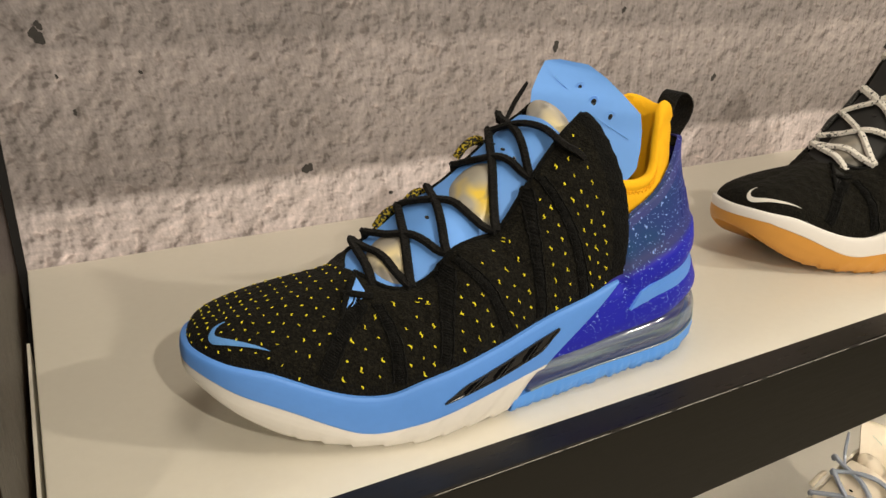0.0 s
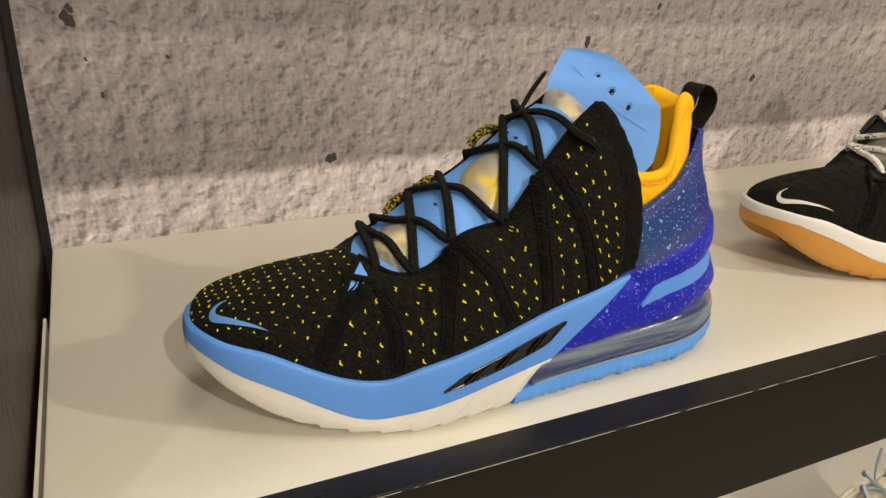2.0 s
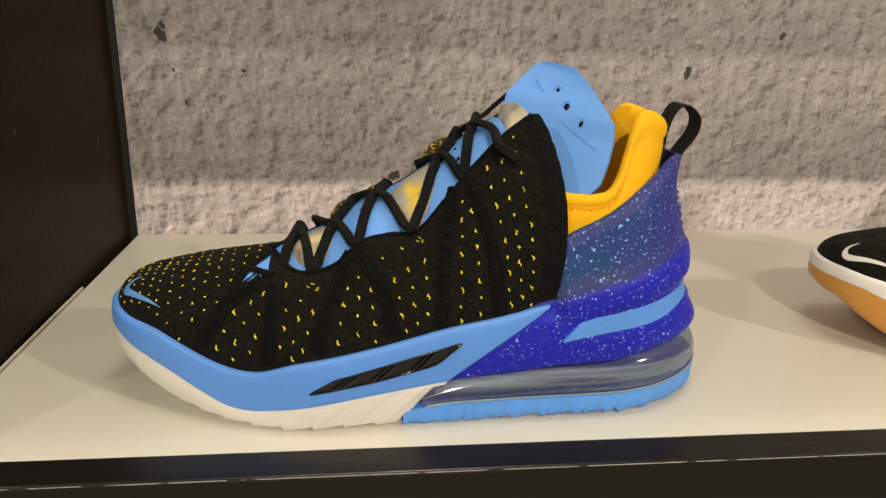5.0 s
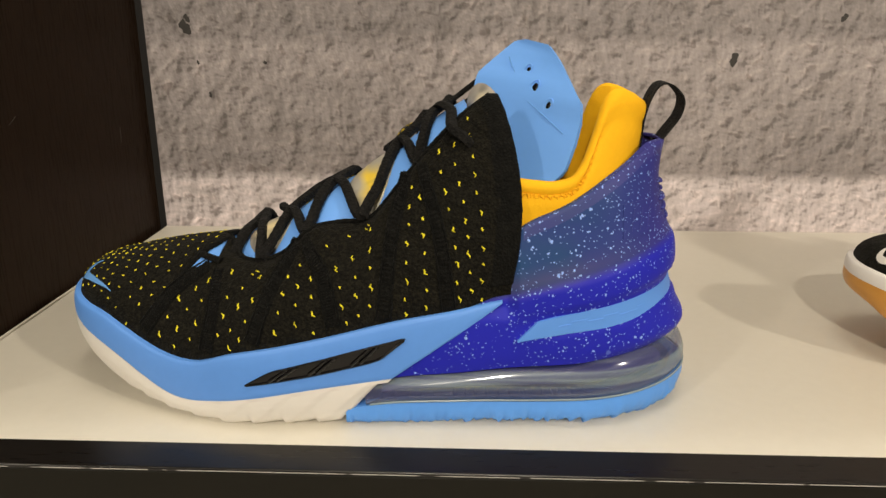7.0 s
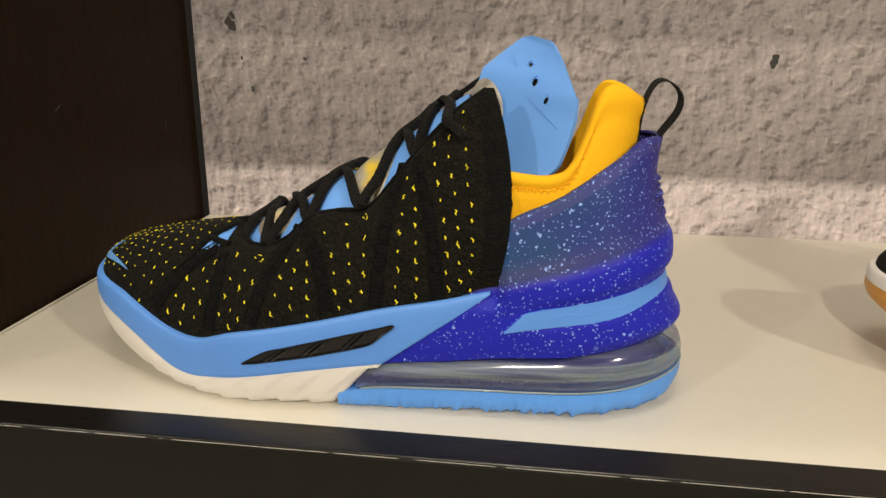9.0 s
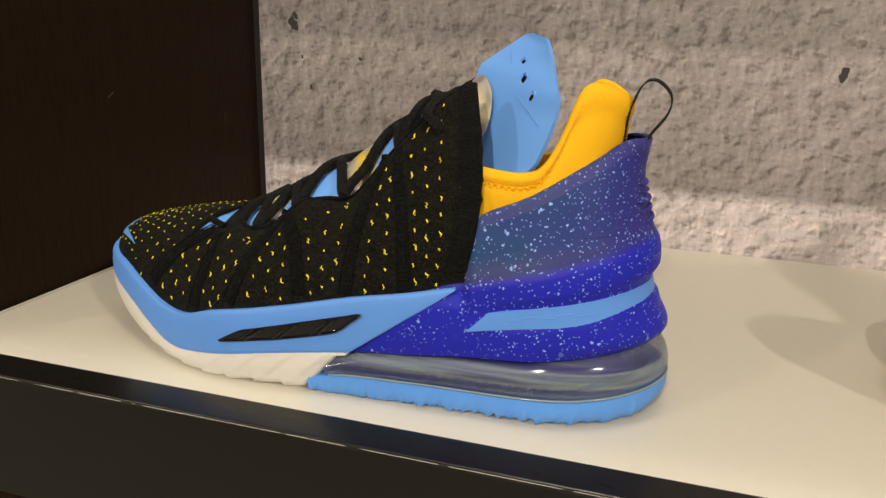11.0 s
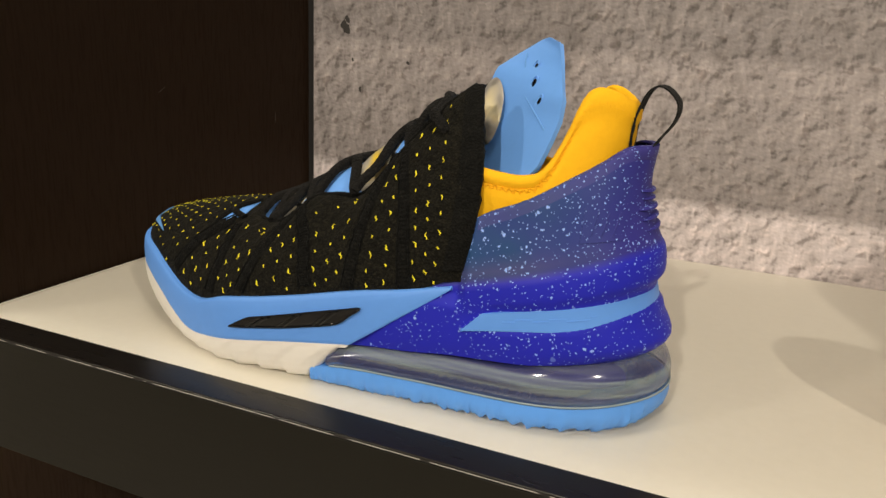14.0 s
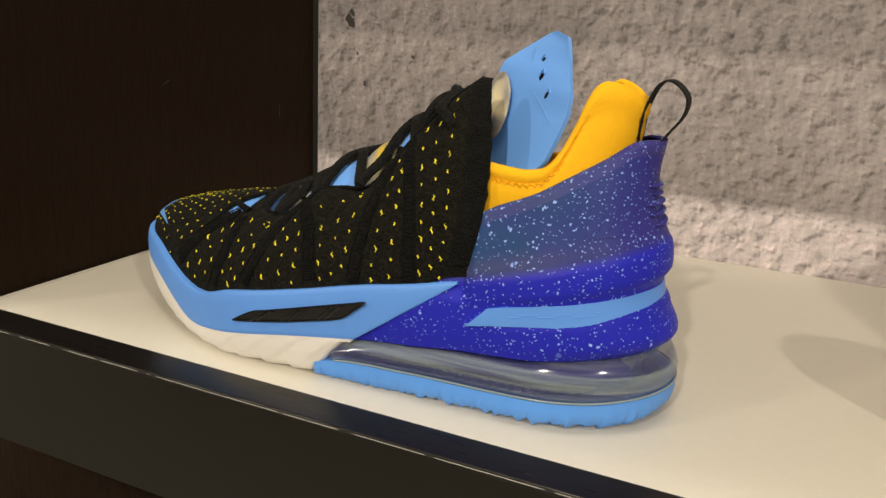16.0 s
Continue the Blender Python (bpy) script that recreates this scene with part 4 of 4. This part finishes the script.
    if stitched:
        spots = []
        lanes = [np.array(spline(r, 40)) for r in RIBS]
        top_run = UPPER[:I_TOE, -1]
        across = [lambda z, l=l: np.interp(z, l[::-1, 1], l[::-1, 0]) for l in lanes] + [lambda z: np.interp(z, (55, 90, 116, 145), (217.5, 219, 216, 210))]
        column = 0
        for left, right, count in zip(across[:-1], across[1:], (3, 3, 3, 3, 2, 3)):
            for c in range(count):
                column += 1
                f = (c + 1) / (count + 1)
                for b in range(17):
                    z = 27.5 + 7.4 * b + (3.7 if column % 2 else 0) + random.uniform(-0.6, 0.6)
                    x = left(z) + (right(z) - left(z)) * f + random.uniform(-0.5, 0.5)
                    if z < band_top(x) + 2.0 or z > np.interp(x, top_run[::-1, 0], top_run[::-1, 2]) - 3.5:
                        continue
                    if min(np.min(np.hypot(l[:, 0] - x, l[:, 1] - z)) for l in lanes) < 3.9:
                        continue
                    q_, nr_ = on_upper(x, z, 0.15)
                    big = (b + column // 2) % 2
                    spots.append((q_, nr_, np.array([random.uniform(0.1, 0.55), 0.0, -1.0]), random.uniform(2.4, 3.3) if big else random.uniform(1.3, 1.9), random.uniform(0.6, 0.82)))
        for x, z in ((110, 66), (112, 64.5), (108, 65), (158, 88), (161, 87), (160, 85.5)):
            q_, nr_ = on_upper(x, z, 0.15)
            spots.append((q_, nr_, np.array([0.7, 0.0, -0.7]), 2.2, 0.5))
        toe_p, toe_n = UPPER[30:370].reshape(-1, 3), UPPER_N[30:370].reshape(-1, 3)
        rows_x = [8.5, 12, 15.8, 19.8, 24, 28.6, 33.6, 39, 44.6, 50.4, 56.4, 62.4, 68.6, 75, 81.4]
        for a, row_x in enumerate(rows_x):
            for b in range(24):
                gap = np.interp(row_x, (8, 40, 85), (4.4, 5.8, 7.0))
                y = 10 + gap * (b - 12 + (0.5 if a % 2 else 0)) + random.uniform(-0.5, 0.5)
                x = row_x + 0.0016 * (y - 12) ** 2 + random.uniform(-0.5, 0.5)
                d = (toe_p[:, 0] - x) ** 2 + (toe_p[:, 1] - y) ** 2
                k = int(np.argmin(d))
                z = toe_p[k, 2]
                if d[k] > 4 or x > 85 or z < band_top(x) + 1.5 or (y < -5 and (np.any(np.hypot(lanes[0][:, 0] - x, lanes[0][:, 1] - z) < 4.2) or x > across[0](z))):
                    continue
                spots.append((toe_p[k] + toe_n[k] * 0.1, toe_n[k], np.array([random.uniform(-1, 1), random.uniform(-1, 1), -0.3]), random.uniform(0.9, 1.7), random.uniform(0.5, 0.72)))
        scatter("yellow_stitch", spots, look_["dot"], shoe, "yellow embroidered flecks")
    # small tick-shaped emblem on the toe
    mids = spline([(24, 1.5, 0.15), (19.6, 2.8, 0.6), (15.8, 0.8, 1.5), (16.2, -3.2, 2.0), (20.4, -8.2, 1.6), (28.5, -15.2, 0.95), (37.5, -22, 0.15)], 30)
    mids = np.stack([27 + (mids[:, 0] - 27) * tick, -10 + (mids[:, 1] + 10) * tick, mids[:, 2]], axis=1)
    pts = [on_toe(x, y, 0.3) for x, y, w in mids]
    c = np.array([q_[0] for q_ in pts])
    c = np.stack([np.convolve(np.pad(c[:, k], 2, mode="edge"), np.ones(5) / 5, mode="valid") for k in range(3)], axis=1)
    d = np.gradient(c, axis=0)
    g = np.zeros((30, 3, 3))
    for i in range(30):
        w = np.cross(pts[i][1], d[i])
        w /= np.linalg.norm(w)
        for j, o in enumerate((-1, 0, 1)):
            g[i, j] = c[i] + w * o * mids[i, 2] + pts[i][1] * (0.3 + 0.25 * (j == 1))
    part("emblem", shell("emblem", g, 0.4, np.array([60, 10, 20])), look_["tick"], shoe, "plain embroidered tick shape")
    # gloss window in the foam band
    outline = ([(109, 23.0), (140, 28.2), (167, 33.8), (179, 43.4)], [(109, 23.2), (120, 29.4), (150, 36.8), (179, 43.7)])
    win = part("side_window", panel_on("side_window", outline, 0.7, 0.8, on_sole), look_["gloss"], shoe, "black glossy window insert")
    lo_w, hi_w = straight(outline[0], 60), straight(outline[1], 60)
    for k in (8, 11, 22, 25, 37, 40):
        a_, b_ = lo_w[k], hi_w[min(59, k + 10)]
        run = [on_sole(*(a_ + (b_ - a_) * f), 1.35) for f in (0.08, 0.5, 0.92)]
        part("bar", cord("bar", run, 0.65, 8, 1.2, 8), look_["gloss"], win, "dark shiny slanting bar")
    rim = [on_sole(x, z, 1.0) for x, z in list(lo_w[::6]) + list(hi_w[::-6])]
    part("window_rim", cord("window_rim", rim + rim[:1], 0.55, 6, 0.7, 140), look_["gloss"], win)
    # tongue
    xs, vs = np.linspace(84, 203, 40), np.linspace(-1, 1, 21)
    g = np.array([[tongue_place(x, v) for v in vs] for x in xs])
    tongue = part("tongue", shell("tongue", g, 3.0, np.array([150, 10, 30])), look_["tongue"], shoe, "moulded tongue")
    inner = straight([(214, 2, 104), (206, 16, 122), (206, 23, 138), (209.5, 27.6, 151.2), (219, 35, 158.8), (228, 41, 165.6), (233, 34, 166.6)], 30)
    outer = straight([(238, -20, 102), (248, -21.5, 112), (252, -19, 123), (254.5, -16, 132), (254.8, -13.5, 141), (251, -3.5, 149.5), (246.5, 8, 158.5), (242.5, 19, 164.6)], 30)
    g = np.stack([inner + (outer - inner) * f for f in np.linspace(0, 1, 18)], axis=1)
    nrm = np.array([-0.667, -0.658, 0.35])
    part("tongue_wing", shell("tongue_wing", g, 2.2, g.mean((0, 1)) + nrm * -60), look_["tongue"], tongue, "flat pierced wing of the tongue")

    def on_wing(c):
        flat = g.reshape(-1, 3)
        c = np.array(c, float)
        k = np.argsort(((flat - c) ** 2).sum(1))[:3]
        return c - nrm * np.dot(c - flat[k].mean(0), nrm)
    u = np.array([0.6, -0.75, -0.28])
    u -= nrm * np.dot(u, nrm)
    u /= np.linalg.norm(u)
    w = np.cross(nrm, u)
    # vent holes as raised black discs; their darkness is in the colour
    for c, r in (((232, 13, 154), 1.3), ((234, 2.8, 147), 2.0), ((239, -6.4, 140.3), 1.5)):
        c = on_wing(c)
        a = np.linspace(0, 2 * np.pi, 14, endpoint=False)
        q_ = np.stack([c + nrm * h + rr * r * (np.cos(a)[:, None] * u * 0.75 + np.sin(a)[:, None] * w * 1.1) for h, rr in ((-0.4, 1.0), (0.12, 1.0), (0.2, 0.85))], axis=0)
        part("vent_hole", tube_grid("vent_hole", q_), look_["gloss"], tongue, "small dark vent hole")
        ring = [c + nrm * 0.1 + (r + 1.3) * (math.cos(k) * u * 0.8 + math.sin(k) * w * 1.1) for k in np.linspace(0.4, 4.4, 12)]
        part("vent_lip", cord("vent_lip", ring, 0.4, 6, 0.6, 24, 0.7), look_["tongue"], tongue)
    # grooves as thin cords; the darker blue stands in for their shade
    for a, b in (((222, 24, 160), (230, 14, 148)), ((231, 1.7, 141), (245, -16, 129))):
        run = [on_wing(np.array(a) + (np.array(b) - np.array(a)) * f) for f in (0, 0.25, 0.5, 0.75, 1)]
        part("crease", cord("crease", run, 0.28, 6, 0.2, 8), look_["tick"], tongue)
    # more holes as black discs, dark by colour and not cut through
    for x, v, wide_ in ((181, 0.06, 1.9), (182, 0.56, 1.0), (181, -0.43, 1.5), (133, -0.06, 1.9)):
        c, cu, cv = tongue_place(x, v), tongue_place(x + 2, v), tongue_place(x, v + 0.06)
        eu, ew = (cu - c) / np.linalg.norm(cu - c), (cv - c) / np.linalg.norm(cv - c)
        up = np.cross(eu, ew)
        up = up if up[2] > 0 else -up
        a = np.linspace(0, 2 * np.pi, 14, endpoint=False)
        q_ = np.stack([c + up * h + rr * (np.cos(a)[:, None] * eu * 0.9 + np.sin(a)[:, None] * ew * wide_) for h, rr in ((-0.5, 1.0), (0.25, 1.0), (0.35, 0.8))], axis=0)
        part("vent_hole", tube_grid("vent_hole", q_), look_["gloss"], tongue, "small dark vent hole")
    # pods on the tongue: two under the laces, one at the foot of the wing
    a = np.linspace(0, 2 * np.pi, 32, endpoint=False)
    for (x, v, sx, sv, hh), key in zip(((109, -0.12, 11.5, 0.74, 3.4), (160, -0.10, 12.5, 0.80, 3.4)), ("pod", "pod_yellow")):
        rings = []
        for r in np.cos(np.linspace(0.02, 0.5, 10) * np.pi)[:-1].tolist() + [0.03]:
            lift = hh * (1 - r * r) ** 0.7 - 0.5
            row = []
            for t in a:
                xx, vv = x + sx * r * math.cos(t) + 5.0 * (-r * math.sin(t)) * -0.55, v + sv * r * math.sin(t)
                c = tongue_place(xx, vv)
                ex, ev = tongue_place(xx + 2, vv) - tongue_place(xx - 2, vv), tongue_place(xx, vv + 0.05) - tongue_place(xx, vv - 0.05)
                up = np.cross(ex, ev)
                row.append(c + up / np.linalg.norm(up) * lift)
            rings.append(row)
        part("cushion_pod", tube_grid("cushion_pod", np.array(rings)), look_[key], tongue, "milky leaf-shaped cushion pod")
    ex = np.array([9.0, -25.0, -29.0])
    ex -= nrm * np.dot(ex, nrm)
    ex /= np.linalg.norm(ex)
    ev = np.cross(nrm, ex)
    c = np.array([212.0, 12.0, 134.5]) + 2.0 * ex - 1.6 * ev
    rings = []
    for r in np.cos(np.linspace(0.0, 0.5, 10) * np.pi)[:-1].tolist() + [0.03]:
        rings.append(c + nrm * (3.8 * (1 - r * r) ** 0.7 - 2.2) + r * (np.sign(np.cos(a))[:, None] * np.abs(np.cos(a))[:, None] ** 1.2 * ex * 19 + np.sin(a)[:, None] * ev * 11.2))
    part("cushion_pod", tube_grid("cushion_pod", np.array(rings)), look_["pod"], tongue, "milky leaf-shaped cushion pod")
    # laces: straps cross from lateral eyelets to the next and the last medial ones
    def lace_run(a, b):
        pts = [np.array(a)]
        for f in (0.1, 0.25, 0.4, 0.55, 0.7, 0.85, 0.95):
            x, y = a[0] + (b[0] - a[0]) * f, a[1] + (b[1] - a[1]) * f
            lat = np.interp(x, (87, 97, 114, 141, 170, 218), (-8, -12, -17.5, -15.5, -13, -7))
            t = tongue_place(x, (y - 10) / (10 - lat))
            line = a[2] + (b[2] - a[2]) * f
            pts.append(np.array([x - 0.6, y - 0.6, max(t[2] + 3.2, line + 2.5 * math.sin(math.pi * f))]))
        return pts + [np.array(b), np.array(b) + np.array([2.0, 2.5, -5.0])]
    lateral = {"a": (94, -12, 66.5), "b": (109.5, -20.5, 69), "c": (131, -17.5, 82), "d": (157.6, -20.5, 90.5), "e": (183, -13, 113.5)}
    medial = {"a": (100, 33, 78.5), "b": (130, 38, 91.5), "c": (147.7, 36.5, 100.5), "d": (164, 36, 111.5), "e": (184.5, 32, 130.5), "f": (196, 40, 137)}
    for k, l in (("a", "a"), ("b", "a"), ("b", "b"), ("c", "a"), ("c", "c"), ("d", "b"), ("d", "e"), ("e", "d"), ("e", "f")):
        b = np.array(medial[l]) + (np.array([8.0, 2.0, 2.5]) if k + l == "ca" else 0)
        part("lace", cord("lace", lace_run(lateral[k], tuple(b)), 2.5, 20, 0.74, 56, 0, 5), look_["lace"], shoe, "grooved round lace")
    last = [np.array([184, 33, 129.0]), tongue_place(189, 0.6) + np.array([0, -0.5, 4.2]), tongue_place(193, 0.0) + np.array([0, -0.8, 4.4]), tongue_place(196.5, -0.6) + np.array([0, -1.2, 4.8]),
            on_upper(199.5, 129.3, 2.8)[0], on_upper(202.5, 127.6, 2.2)[0], on_upper(205, 126, 1.4)[0], on_upper(207, 124.8, -1.0)[0]]
    part("lace", cord("lace", last, 2.5, 20, 0.72, 50, 0, 5), look_["lace"], shoe, "grooved round lace")
    for x, y, z, ln in ((124.5, 39.5, 87, 7), (140, 39, 95, 7), (176.5, 39.5, 121, 8)):
        run = [(x - ln, y + 1, z - 7), (x - ln * 0.5, y, z - 1.5), (x, y, z + 1), (x + ln * 0.5, y, z + 2), (x + ln, y + 1, z + 1)]
        part("eyelet_loop", cord("eyelet_loop", run, 2.4, 8, 1.3, 24), look_["cord"], shoe, "flecked eyelet loop")
    part("tongue_cord", cord("tongue_cord", [(192, 27, 134.5), (199, 33, 138.7), (206, 38, 143.6), (213, 42, 148.4), (219, 45.5, 152.5)], 1.4, 8, 1.0, 24, 0.35), look_["lace"], shoe, "thin black cord behind the tongue's edge")
    # pull tab
    run = spline([(283, 0, 116), (284.5, 0, 135), (289, 0, 147), (295, 0, 149), (301.5, 0, 143), (301, 0, 135), (295, 0, 126), (290, 0, 118)], 40)
    g = np.stack([run + np.array([0, w, 0]) for w in (-7, -3.5, 0, 3.5, 7)], axis=1)
    part("pull_tab", shell("pull_tab", g, 0.7), look_["tab"], shoe, "black webbing pull loop")
    return shoe


build_shoe("black knit basketball shoe, yellow flecks, light blue sole, speckled purple heel", LOOK_A, pose(0.062, -0.280, 0.0))
black_shoe = build_shoe("black basketball shoe with white midsole, gum sole and flecked white laces", LOOK_B, pose(0.4739, -0.2385, 0.0, 0, 0, -8.1), stitched=False, wrap=4.5, tick=1.22)
# this model rises more steeply behind the toe
for ob in black_shoe.children_recursive:
    for v in ob.data.vertices:
        rise = min(max((v.co.z - 0.040) / 0.030, 0), 1)
        v.co.z += rise * float(np.interp(v.co.x, (0.085, 0.113, 0.138, 0.150, 0.160, 0.178), (0, 0.009, 0.016, 0.026, 0.038, 0.045)))
cream_shoe = build_shoe("cream basketball shoe with slate blue laces on the lower shelf", LOOK_C, pose(0.430, -0.310, LOW), stitched=False)
g = np.array([[np.array([236, 4, 151]) + u * np.array([0.6, -0.75, -0.28]) + w * np.array([0.3, 0.1, 0.75]) + np.array([-0.667, -0.658, 0.35]) * 1.2 for w in np.linspace(-6, 6, 4)] for u in np.linspace(-9, 9, 6)])
part("tongue_label", shell("tongue_label", g, 0.8), LOOK_C["tick"], cream_shoe, "teal patch on the tongue")
